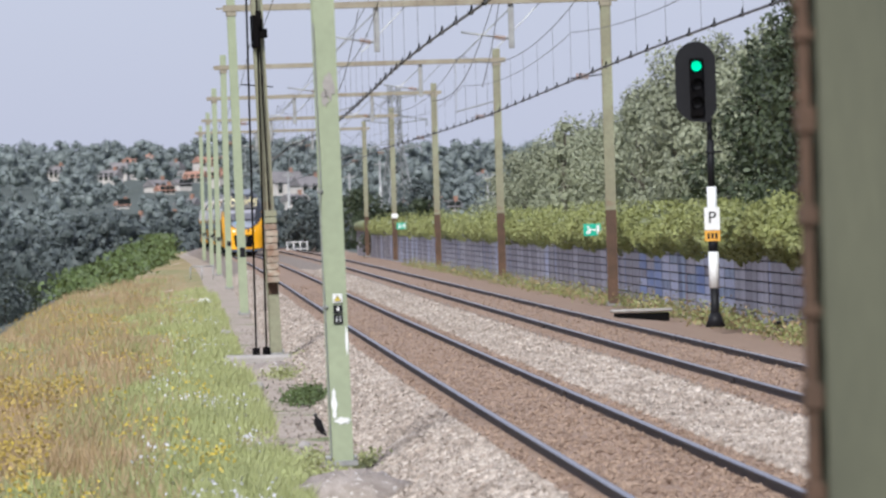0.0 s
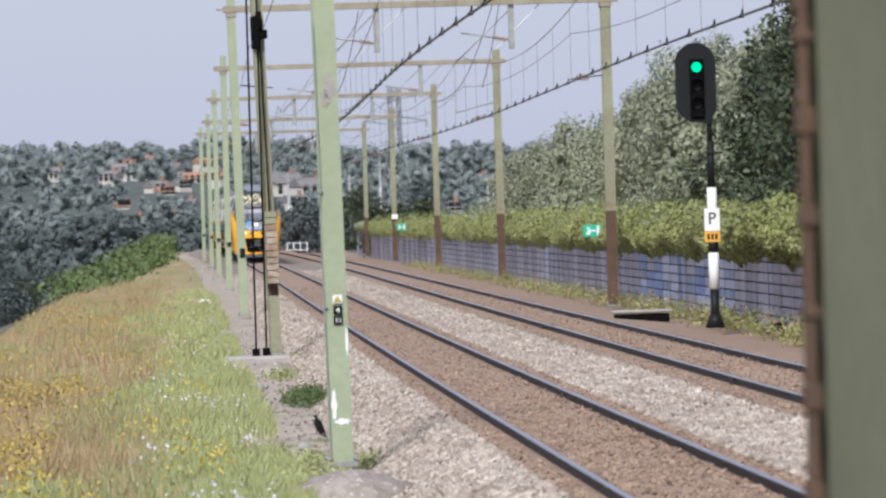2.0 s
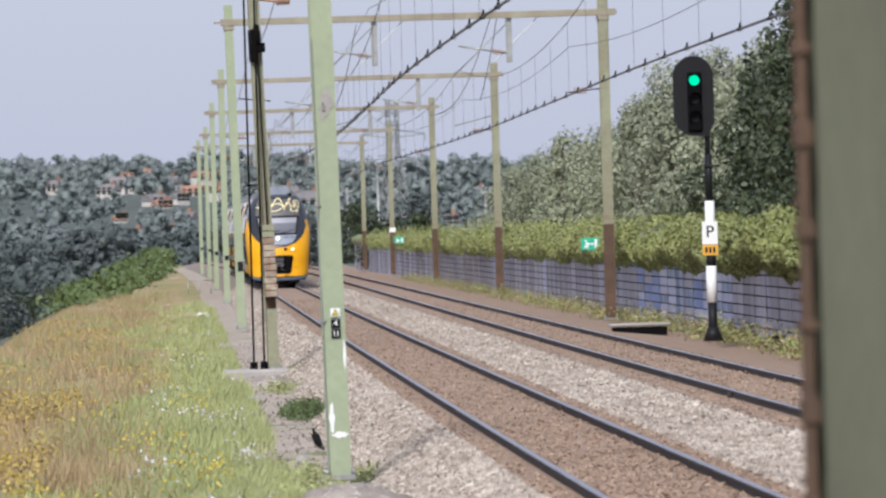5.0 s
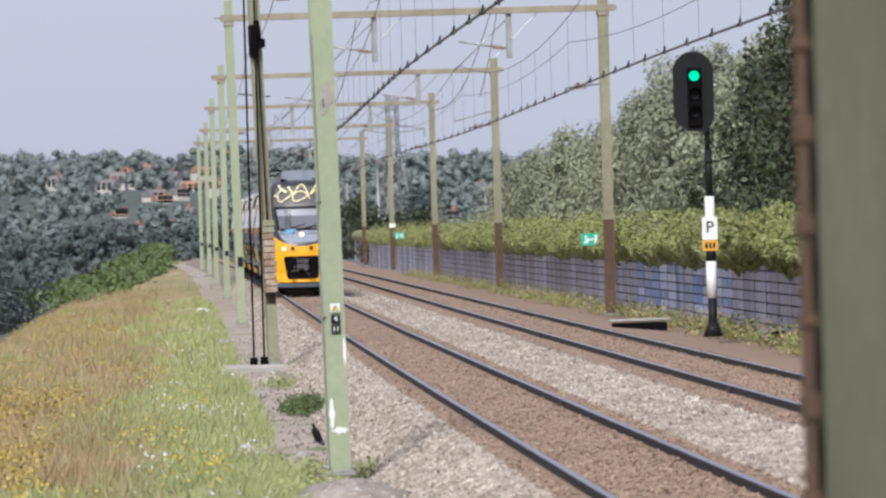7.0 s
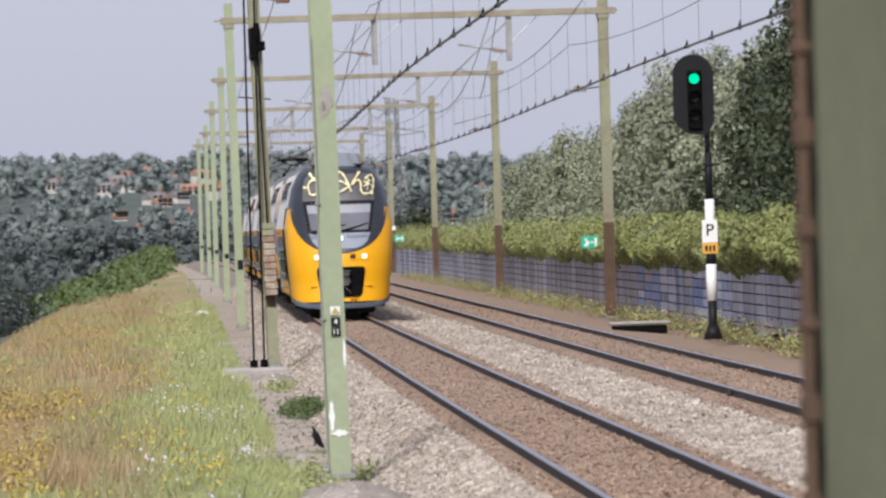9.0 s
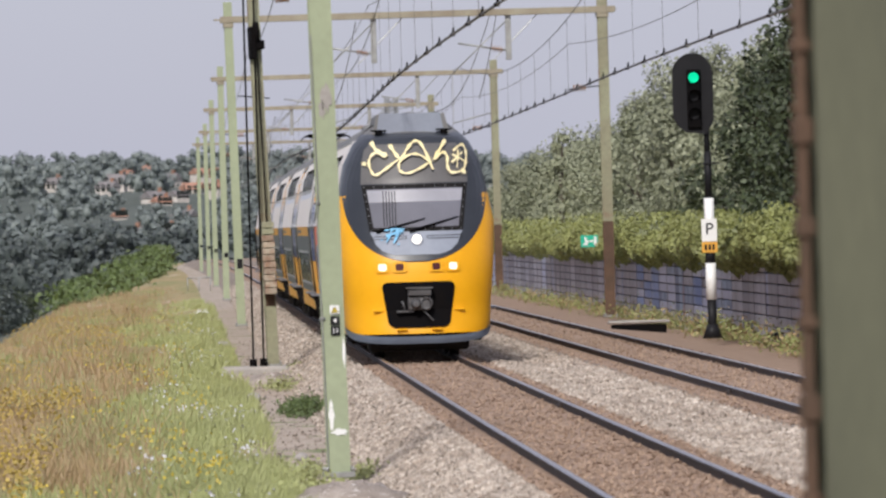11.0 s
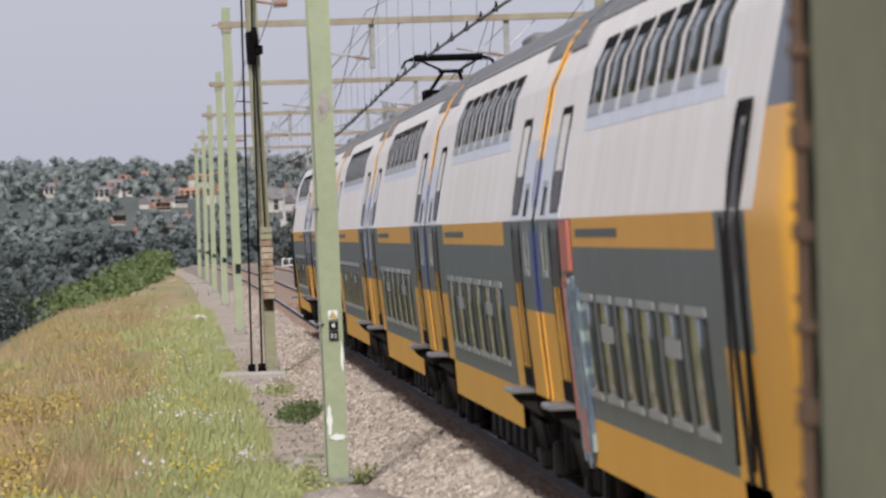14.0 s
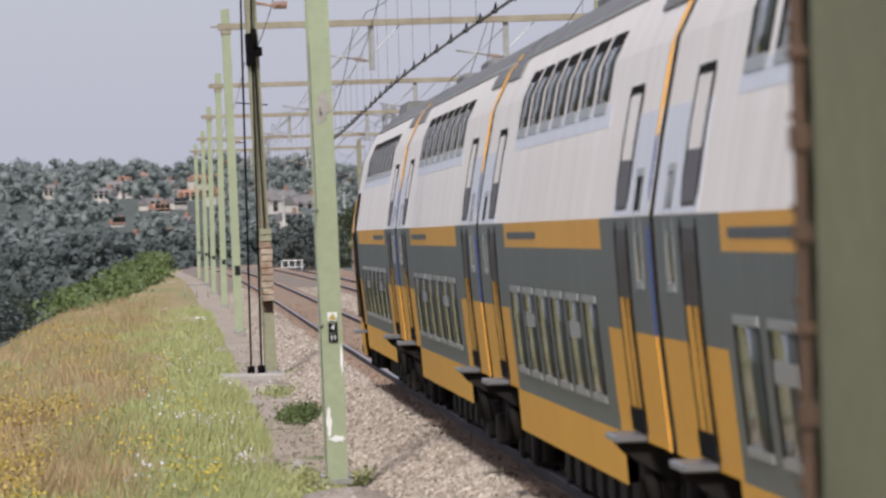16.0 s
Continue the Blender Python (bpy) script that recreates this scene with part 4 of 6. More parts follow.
def side_door(coach, s, yc):
    """A plug door: dark seal arch, tall glazed upper leaf, yellow lower leaf."""
    bm = bmesh.new()
    h = 0.72
    for y in (-h, h - 0.09):
        slab(bm, s, yc + y, yc + y + 0.09, steps_z(1.15, 3.39, 7), 0.011)
    slab(bm, s, yc - h + 0.05, yc + h - 0.05, (3.37, 3.43), 0.011)
    slab(bm, s, yc - h, yc + h, (1.06, 1.22), 0.02)
    door = part("door", bm, M_RUBBER, coach, "plug door with dark rubber seals")
    bm = bmesh.new()
    slab(bm, s, yc - h + 0.09, yc + h - 0.09, steps_z(1.16, 1.98, 2), 0.006)
    part("lower_leaf", bm, M_YEL, door)
    bm = bmesh.new()
    slab(bm, s, yc - h + 0.09, yc + h - 0.09, steps_z(1.98, 2.92, 3), 0.008)
    part("door_window", bm, M_BROWNGL, door, "brown tinted glass")
    bm = bmesh.new()
    slab(bm, s, yc - h + 0.09, yc + h - 0.09, steps_z(2.92, 3.37, 3), 0.006)
    part("upper_leaf", bm, M_TWHITE, door)
    for y in (0.02, h - 0.2):
        bm = bmesh.new()
        rod(bm, (s * (hw(2.0) + 0.008), yc + y, 1.98), (s * (hw(1.2) + 0.008), yc + y, 1.22), 0.008, n=5)
        part("door_rail", bm, M_DARK, door)
    bm = bmesh.new()
    x0, x1 = sorted((s * 1.30, s * 1.62))
    box(bm, x0, x1, yc - 0.6, yc + 0.6, 1.0, 1.05, 0, 0.012)
    st = part("step", bm, M_STEP, coach, "fold-out aluminium step")
    for k in (-0.46, 0.46):
        bm = bmesh.new()
        extrude(bm, [(s * 1.15, 0.99), (s * 1.58, 0.99), (s * 1.5, 0.9), (s * 1.2, 0.7)], yc + k - 0.04, yc + k + 0.04)
        part("step_bracket", bm, M_UNDER, st)
    bm = bmesh.new()
    x0, x1 = sorted((s * 1.12, s * 1.40))
    box(bm, x0, x1, yc - 0.3, yc + 0.3, 0.72, 0.99, 0, 0.03)
    rod(bm, (s * 1.34, yc - 0.45, 0.5), (s * 1.38, yc - 0.4, 0.98), 0.04, n=7)
    rod(bm, (s * 1.30, yc + 0.4, 0.48), (s * 1.42, yc + 0.36, 0.98), 0.05, n=7)
    part("step_drive", bm, M_UNDER, st)


def bogie(coach, yc):
    bm = bmesh.new()
    for s in (-1, 1):
        x0, x1 = sorted((s * 0.92, s * 1.12))
        box(bm, x0, x1, yc - 1.7, yc + 1.7, 0.42, 0.62, 0, 0.02)
        for k in (-1.3, 1.3):
            box(bm, s * 1.1 - 0.16, s * 1.1 + 0.16, yc + k - 0.2, yc + k + 0.2, 0.26, 0.58, 0, 0.03)
            rod(bm, (s * 1.1, yc + k - 0.32, 0.3), (s * 1.1, yc + k - 0.32, 0.85), 0.08, n=8)
            rod(bm, (s * 1.1, yc + k + 0.32, 0.3), (s * 1.1, yc + k + 0.32, 0.85), 0.08, n=8)
        rod(bm, (s * 1.15, yc - 0.5, 0.55), (s * 1.2, yc + 0.9, 0.8), 0.05, n=6)
        rod(bm, (s * 1.15, yc - 0.25, 0.35), (s * 1.15, yc - 0.25, 0.9), 0.11, n=8)
        rod(bm, (s * 1.15, yc + 0.25, 0.35), (s * 1.15, yc + 0.25, 0.9), 0.11, n=8)
    box(bm, -0.9, 0.9, yc - 0.3, yc + 0.3, 0.4, 0.7)
    bo = part("bogie", bm, M_UNDER, coach, "black bogie under the coach")
    for k in (-1.3, 1.3):
        bm = bmesh.new()
        for s in (-1, 1):
            rod(bm, (s * 0.68, yc + k, 0.46), (s * 0.81, yc + k, 0.46), 0.46, n=28)
            rod(bm, (s * 0.63, yc + k, 0.46), (s * 0.68, yc + k, 0.46), 0.49, n=28)
        rod(bm, (-0.68, yc + k, 0.46), (0.68, yc + k, 0.46), 0.09, n=10)
        part("wheelset", bm, M_UNDER, bo)


def common(coach, half, y0, y1, cab_end=False):
    for s in (-1, 1):
        for e, k in ((3.4, -1), (3.4, 1)):
            yc = k * (half - e)
            if not (cab_end and k > 0):
                side_door(coach, s, yc)
        for i in range(6):
            wp = (2 * half - 13.1) / 6
            side_window(coach, s, -half + 6.55 + i * wp, -half + 6.55 + i * wp + wp * 0.74, 1.17, 1.96, M_RUBBER, i in (1, 4))
        for i in range(7):
            wp = (2 * half - 12.9) / 7
            side_window(coach, s, -half + 6.45 + i * wp, -half + 6.45 + i * wp + wp * 0.74, 3.30, 3.90, M_RUBBER)
        bm = bmesh.new()
        slab(bm, s, -half + 6.3, half - 6.3, steps_z(3.19, 3.36, 2), 0.003, 0.02)
        part("window_band", bm, M_TBLUE, coach, "pale blue band under the upper windows")
        # small end windows beside the vestibules
        for k in (-1, 1):
            if not (cab_end and k > 0):
                bm = bmesh.new()
                ya, yb = sorted((k * (half - 0.3), k * (half - 4.3)))
                slab(bm, s, ya, yb, steps_z(2.54, 3.22, 4), 0.003, 0.02)
                part("vestibule_panel", bm, M_TBLUE, coach, "pale blue panel between the doors")
                side_window(coach, s, k * (half - 1.6) - 0.38, k * (half - 1.6) + 0.38, 2.05, 2.85, M_FRAME)
        bm = bmesh.new()
        for zz in (4.12,):
            rod(bm, (s * (hw(zz) + 0.01), y0 + 0.2, zz), (s * (hw(zz) + 0.01), y1 - (4.6 if cab_end else 0.2), zz), 0.02, n=6)
        part("gutter", bm, M_FRAME, coach)
        # unreadable line of lettering on the waist band
        bm = bmesh.new()
        slab(bm, s, -half + 6.6, -half + 12.0, (2.385, 2.445), 0.004)
        part("lettering_bar", bm, M_MASK, coach)
    for k in (-1, 1):
        bogie(coach, k * (half - 3.9))
    bm = bmesh.new()
    box(bm, -1.0, 1.0, -half + 6.3, half - 6.3, 0.22, 0.62, 0, 0.03)
    uf = part("underframe", bm, M_UNDER, coach, "black underframe between the bogies")
    for i in range(9):
        bm = bmesh.new()
        y = -half + 6.8 + i * (2 * half - 14) / 8
        box(bm, -1.04, 1.04, y, y + 0.9, 0.18, 0.58, 0, 0.03)
        part("equipment_box", bm, M_UNDER, uf)
    # roof edge vents above the pale side
    for k in (-1, 1):
        if not (cab_end and k > 0):
            for s in (-1, 1):
                for e, w in ((1.95, 1.3),):
                    bm = bmesh.new()
                    slab(bm, s, k * (half - e) - w, k * (half - e) + w, (3.93, 4.02, 4.1, 4.24), 0.02)
                    part("air_intake", bm, M_ROOF, coach, "dark grey air intake at the roof edge")
    bm = bmesh.new()
    box(bm, -0.42, 0.42, -half + 3.2, -half + 5.6, 4.40, 4.68, 0, 0.05)
    part("roof_unit", bm, M_ROOF, coach)


def end_stripe(coach, y):
    """Coloured line down the coach end by the gangway: yellow, dark blue, yellow."""
    for zs, m in ((steps_z(3.05, 4.22, 6), M_YEL), (steps_z(1.75, 3.05, 4), M_BLUE), (steps_z(1.0, 1.75, 2), M_ORANGE)):
        for s in (-1, 1):
            bm = bmesh.new()
            slab(bm, s, y - 0.055, y + 0.055, zs, 0.012)
            part("stripe", bm, m, coach)


def bellows(coach, y):
    bm = bmesh.new()
    for i in range(4):
        box(bm, -1.18, 1.18, y - 0.05 - i * 0.12, y + 0.03 - i * 0.12, 0.8, 3.9, 0, 0.03)
    part("gangway_bellows", bm, M_RUBBER, coach)


HALF = 13.9
END_L = 27.53


def middle_coach():
    c = thing("train_coach", pose(0, 0, 0), "double-deck railway coach in pale grey, slate and yellow with grimy sides", "train coach", "coaches of the train")
    part("body", body_mesh(-HALF + 0.22, HALF - 0.22, HALF), [M_YEL, M_TGREY, M_TWHITE, M_ROOF, M_UNDER], c)
    common(c, HALF, -HALF + 0.22, HALF - 0.22)
    end_stripe(c, HALF - 0.40)
    bellows(c, -HALF + 0.2)
    return c


# the nose: plan rounded by a superellipse, front raked back towards the roof
TIP = END_L / 2
NOSE = 3.6
RAKE = ((0.36, -0.03), (0.5, 0.03), (0.62, 0.02), (1.03, -0.09), (1.08, -0.085), (1.5, -0.09), (1.95, -0.16), (2.5, -0.38), (3.5, -0.86), (4.1, -1.2), (4.3, -1.42), (4.38, -1.95), (4.48, -2.3), (4.57, -2.35), (4.60, -2.36))
BULGE, POW = 1.25, 2.5
DROP = 0.13


def nose_point(a, z, off=0.0):
    """a runs from -90 (left flank) to 90 degrees round the front."""
    w = hw(z)
    sn, cs = math.sin(radians(a)), math.cos(radians(a))
    x = w * math.copysign(abs(sn) ** (2 / POW), sn)
    y = TIP + lerp_table(RAKE, z + DROP) - BULGE * (1 - max(0.0, cs) ** (2 / POW))
    nx, ny = sn, max(cs, 0.02)
    k = math.hypot(nx, ny)
    return (x + off * nx / k, y + off * ny / k, z)


def face_y(x, z):
    r = min(0.9999, abs(x) / hw(z - DROP))
    return TIP + lerp_table(RAKE, z) - BULGE * (1 - (1 - r ** POW) ** (1 / POW))


def front_patch(bm, limits, off, cols=16, mi=0, thick=0.03):
    """A panel on the nose between left and right limits: rows of (z, x0, x1); its rim is closed back to the nose."""
    rows = []
    for z, x0, x1 in limits:
        rows.append([bm.verts.new((x0 + (x1 - x0) * i / cols, face_y(x0 + (x1 - x0) * i / cols, z) + off, z)) for i in range(cols + 1)])
    fs = []
    for a, b in zip(rows, rows[1:]):
        for i in range(cols):
            fs.append(bm.faces.new((a[i + 1], a[i], b[i], b[i + 1])))
    rim = rows[0] + [r[-1] for r in rows[1:-1]] + rows[-1][::-1] + [r[0] for r in rows[-2:0:-1]]
    back = [bm.verts.new((v.co.x, v.co.y - thick, v.co.z)) for v in rim]
    n = len(rim)
    for i in range(n):
        fs.append(bm.faces.new((rim[i], rim[(i + 1) % n], back[(i + 1) % n], back[i])))
    for f in fs:
        f.material_index, f.smooth = mi, False


def dense(tab, n):
    """Rows of (z, x0, x1) filled in between the given ones."""
    out = []
    for k in range(n + 1):
        z = tab[0][0] + (tab[-1][0] - tab[0][0]) * k / n
        out.append((z, lerp_table([(r[0], r[1]) for r in tab], z), lerp_table([(r[0], r[2]) for r in tab], z)))
    return out


def sym(tab):
    return [(z, -x, x) for z, x in tab]


def stroke(bm, pts, width, off):
    """A sprayed stroke across the cab front through points (x, z)."""
    sm = []
    n = len(pts)
    for i in range(n - 1):
        p0, p1, p2, p3 = (Vector(pts[max(0, min(n - 1, j))]) for j in (i - 1, i, i + 1, i + 2))
        for k in range(7):
            t = k / 7
            sm.append(0.5 * ((2 * p1) + (p2 - p0) * t + (2 * p0 - 5 * p1 + 4 * p2 - p3) * t * t + (3 * p1 - p0 - 3 * p2 + p3) * t ** 3))
    sm.append(Vector(pts[-1]))
    rows = []
    for i, p in enumerate(sm):
        d = (sm[min(i + 1, len(sm) - 1)] - sm[max(i - 1, 0)]).normalized()
        w = width * (0.8 + 0.25 * math.sin(i * 0.9)) * 0.5
        q = Vector((-d.y, d.x)) * w
        rows.append([bm.verts.new((v.x, face_y(v.x, v.y) + off, v.y)) for v in (p + q, p - q)])
    for a, b in zip(rows, rows[1:]):
        bm.faces.new((a[0], a[1], b[1], b[0]))


def cab(c):
    """Cab front details; local +x is the side of the train towards the meadow."""
    before = {x.name for x in c.children_recursive}
    bm = bmesh.new()
    rows = [(3.3 - 1.37 * max(0.0, math.cos(math.pi * i / 52)) ** 0.9, 1.36 * max(0.02, 1 - max(0.0, math.cos(math.pi * i / 52)) ** 2.1) ** 0.45) for i in range(27)]
    front_patch(bm, sym(rows) + dense(sym([(3.34, 1.36), (3.5, 1.34), (4.0, 1.14), (4.2, 0.98), (4.34, 0.80)]), 14), 0.010, 30)
    part("cab_mask", bm, M_MASK, c, "glossy black-grey cab surround")
    bm = bmesh.new()
    front_patch(bm, dense(sym([(3.41, 1.01), (3.8, 0.98), (4.06, 0.92), (4.16, 0.82)]), 14), 0.016, 20)
    part("upper_panel", bm, M_CABGREY, c, "mid-grey panel over the windscreen")
    bm = bmesh.new()
    front_patch(bm, dense(sym([(2.50, 0.88), (3.39, 1.00)]), 14), 0.020, 20)
    scr = part("windscreen_frame", bm, M_RUBBER, c)
    bm = bmesh.new()
    front_patch(bm, dense(sym([(2.58, 0.80), (3.31, 0.91)]), 12), 0.028, 20)
    part("windscreen", bm, M_SCREEN, scr, "wide sloping windscreen reflecting grey sky")
    # added pale band: the sky's reflection painted across the glass top
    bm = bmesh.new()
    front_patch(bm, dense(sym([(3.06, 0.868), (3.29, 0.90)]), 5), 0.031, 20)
    part("sun_blind", bm, M_SKYBAND, scr, "pale band painted over the windscreen top for the reflected sky")
    # thin dark strips painted for masts mirrored in the glass
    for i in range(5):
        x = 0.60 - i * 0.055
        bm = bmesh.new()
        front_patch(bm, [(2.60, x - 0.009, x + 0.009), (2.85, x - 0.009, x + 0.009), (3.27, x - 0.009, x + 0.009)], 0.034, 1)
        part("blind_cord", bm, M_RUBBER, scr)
    bm = bmesh.new()
    for i in range(11):
        for z, w in ((2.54, 0.84), (3.35, 0.955)):
            x = -w + 2 * w * i / 10
            rod(bm, (x, face_y(x, z) + 0.01, z), (x, face_y(x, z) + 0.032, z), 0.011, n=6)
    for i in range(1, 6):
        for s in (-1, 1):
            z = 2.54 + 0.81 * i / 6
            x = s * (0.84 + 0.115 * i / 6)
            rod(bm, (x, face_y(x, z) + 0.01, z), (x, face_y(x, z) + 0.032, z), 0.011, n=6)
    part("screw", bm, M_STEP, scr)
    bm = bmesh.new()
    front_patch(bm, dense(sym([(2.06, 0.42), (2.12, 0.62), (2.25, 0.76), (2.5, 0.87)]), 12), 0.022, 18)
    pan = part("lower_panel", bm, M_CABLIGHT, c, "pale grey panel under the windscreen")
    bm = bmesh.new()
    for s in (-1, 1):
        for z in (2.365, 2.415):
            for i in range(5):
                xa, xb = s * (0.2 + i * 0.13), s * (0.2 + (i + 1) * 0.13)
                rod(bm, (xa, face_y(xa, z) + 0.03, z), (xb, face_y(xb, z) + 0.03, z), 0.007, n=4)
        for x in (s * 0.2, s * 0.85):
            rod(bm, (x, face_y(x, 2.365) + 0.03, 2.365), (x, face_y(x, 2.415) + 0.03, 2.415), 0.007, n=4)
    part("grip_slot", bm, M_BLACKP, pan)
    bm = bmesh.new()
    y = face_y(0, 2.34)
    rod(bm, (0, y - 0.05, 2.33), (0, y + 0.06, 2.35), 0.135, 0.12, n=24)
    lamp = part("top_lamp", bm, M_CABLIGHT, c)
    bm = bmesh.new()
    rod(bm, (0, y + 0.05, 2.35), (0, y + 0.07, 2.352), 0.09, n=20)
    part("lens", bm, M_TOPLAMP, lamp)
    # wipers
    for x0, x1, z0, z1 in ((0.76, -0.17, 2.50, 2.74), (0.13, -0.80, 2.50, 2.76)):
        bm = bmesh.new()
        for i in range(8):
            a, b = i / 8, (i + 1) / 8
            p = [(x0 + (x1 - x0) * t, face_y(x0 + (x1 - x0) * t, z0 + (z1 - z0) * t) + 0.06, z0 + (z1 - z0) * t) for t in (a, b)]
            rod(bm, p[0], p[1], 0.028 - 0.02 * abs(a - 0.1), 0.028 - 0.02 * abs(b - 0.1), n=5)
        xm, zm = (x0 + x1) / 2 - 0.1, 2.52
        rod(bm, (xm + 0.1, face_y(xm, zm) + 0.03, 2.47), ((x0 + x1) / 2, face_y(xm, 2.63) + 0.07, (z0 + z1) / 2), 0.014, n=5)
        part("wiper", bm, M_DARK, c)
    # lamps
    for s in (-1, 1):
        for x, m, lbl in ((0.665, M_HEAD, "lit warm-white headlight"), (0.345, M_REDLENS, "unlit dark red tail light")):
            bm = bmesh.new()
            front_patch(bm, dense([(1.735, s * x - 0.11, s * x + 0.11), (1.77, s * x - 0.135, s * x + 0.135), (1.90, s * x - 0.135, s * x + 0.135), (1.935, s * x - 0.11, s * x + 0.11)], 6), 0.035, 4)
            lo = part("headlight" if m is M_HEAD else "tail_light", bm, M_YEL, c, lbl)
            bm = bmesh.new()
            front_patch(bm, dense([(1.77, s * x - 0.055, s * x + 0.055), (1.795, s * x - 0.075, s * x + 0.075), (1.875, s * x - 0.075, s * x + 0.075), (1.90, s * x - 0.055, s * x + 0.055)], 6), 0.042, 4)
            part("lens", bm, m, lo)
        for x, z in ((0.76, 1.02), (0.33, 0.66)):
            bm = bmesh.new()
            yy = face_y(s * x, z)
            box(bm, s * x - 0.10, s * x + 0.10, yy - 0.1, yy + 0.07, z - 0.02, z + 0.02, 0, 0.01)
            part("foothold", bm, M_YEL, c)
    # coupler opening: no recess, its shade is a black panel on the nose
    bm = bmesh.new()
    front_patch(bm, dense(sym([(0.70, 0.46), (0.73, 0.54), (0.80, 0.585), (1.45, 0.685), (1.52, 0.66), (1.55, 0.60)]), 34), 0.034, 16)
    op = part("coupler_opening", bm, M_DARK, c, "flat black panel painted for the shade inside the coupler opening")
    bm = bmesh.new()
    y = TIP + 0.02
    box(bm, -0.21, 0.21, y - 0.3, y + 0.10, 1.02, 1.28, 0, 0.02)
    box(bm, -0.23, 0.21, y - 0.3, y + 0.16, 1.29, 1.40, 0, 0.015)
    box(bm, -0.26, 0.24, y - 0.2, y + 0.18, 1.42, 1.45)
    rod(bm, (0.06, y + 0.05, 1.14), (0.06, y + 0.24, 1.14), 0.125, 0.055, n=16)
    for i in range(14):
        a = i * math.tau / 14
        rod(bm, (-0.13 + 0.105 * math.cos(a), y + 0.12, 1.15 + 0.105 * math.sin(a)), (-0.13 + 0.105 * math.cos(a + 0.45), y + 0.12, 1.15 + 0.105 * math.sin(a + 0.45)), 0.022, n=5)
    box(bm, 0.1, 0.42, y - 0.1, y + 0.05, 0.985, 1.02)
    rod(bm, (-0.08, y + 0.1, 1.0), (-0.26, y + 0.2, 0.82), 0.014, n=6)
    rod(bm, (0.26, y, 1.02), (0.32, y, 1.2), 0.02, n=6)
    cp = part("coupler", bm, M_COUPLER, op, "grey automatic coupler")
    for o in [x for x in c.children_recursive if x.name not in before]:
        o.data.transform(Matrix.Translation((0, 0, -DROP)))
    # valance under the front, its edge rising towards the flanks
    bm = bmesh.new()
    rows = [[bm.verts.new(nose_point(-88 + 176 * i / 40, z + 0.24 * abs(-1 + i / 20) ** 2.6, 0.02)) for i in range(41)] for z in (0.26, 0.33, 0.40)]
    for a, b in zip(rows, rows[1:]):
        for i in range(40):
            bm.faces.new((a[i + 1], a[i], b[i], b[i + 1]))
    part("valance", bm, M_VALANCE, c, "blue-grey valance along the bottom edge")
    bm = bmesh.new()
    box(bm, -0.95, 0.95, TIP - 1.8, TIP - 0.8, 0.12, 0.5, 0, 0.05)
    part("rail_guard", bm, M_UNDER, c)
    # roof box over the cab
    bm = bmesh.new()
    extrude(bm, [(-0.74, 4.2), (-0.64, 4.61), (0.64, 4.61), (0.74, 4.2)], TIP - 6.5, TIP - 2.05)
    part("roof_unit", bm, M_ROOF, c)
    bm = bmesh.new()
    extrude(bm, [(-0.64, 4.2), (-0.56, 4.62), (0.60, 4.62), (0.66, 4.2)], TIP - 2.05, TIP - 2.0)
    part("roof_unit_front", bm, M_CABLIGHT, c, "pale grey front of the roof unit")
    bm = bmesh.new()
    for s in (-1, 1):
        box(bm, s * 0.62 - 0.07, s * 0.62 + 0.07, TIP - 1.98, TIP - 1.8, 4.2, 4.30, 0, 0.02)
        box(bm, s * 0.62 - 0.15, s * 0.62 + 0.15, TIP - 1.95, TIP - 1.9, 4.28, 4.31)
    part("horn", bm, M_DARK, c)
    # cab side door with grab rails
    for s in (-1, 1):
        bm = bmesh.new()
        yc = TIP - 4.4
        for y in (-0.45, 0.38):
            slab(bm, s, yc + y, yc + y + 0.07, steps_z(1.0, 3.1, 6), 0.03)
        slab(bm, s, yc - 0.4, yc + 0.4, (3.05, 3.14), 0.03)
        d = part("cab_door", bm, M_RUBBER, c, "narrow cab door with dark seals")
        bm = bmesh.new()
        slab(bm, s, yc - 0.35, yc + 0.35, steps_z(2.2, 3.0), 0.01)
        part("door_window", bm, M_BROWNGL, d)
        for y in (0.6, -0.6):
            bm = bmesh.new()
            rod(bm, (s * 1.47, yc + y, 1.1), (s * 1.54, yc + y, 2.5), 0.012, n=6)
            part("grab_rail", bm, M_RUBBER, d)
        bm = bmesh.new()
        x0, x1 = sorted((s * 1.3, s * 1.58))
        box(bm, x0, x1, yc - 0.45, yc + 0.45, 0.84, 0.89, 0, 0.012)
        part("step", bm, M_STEP, c)


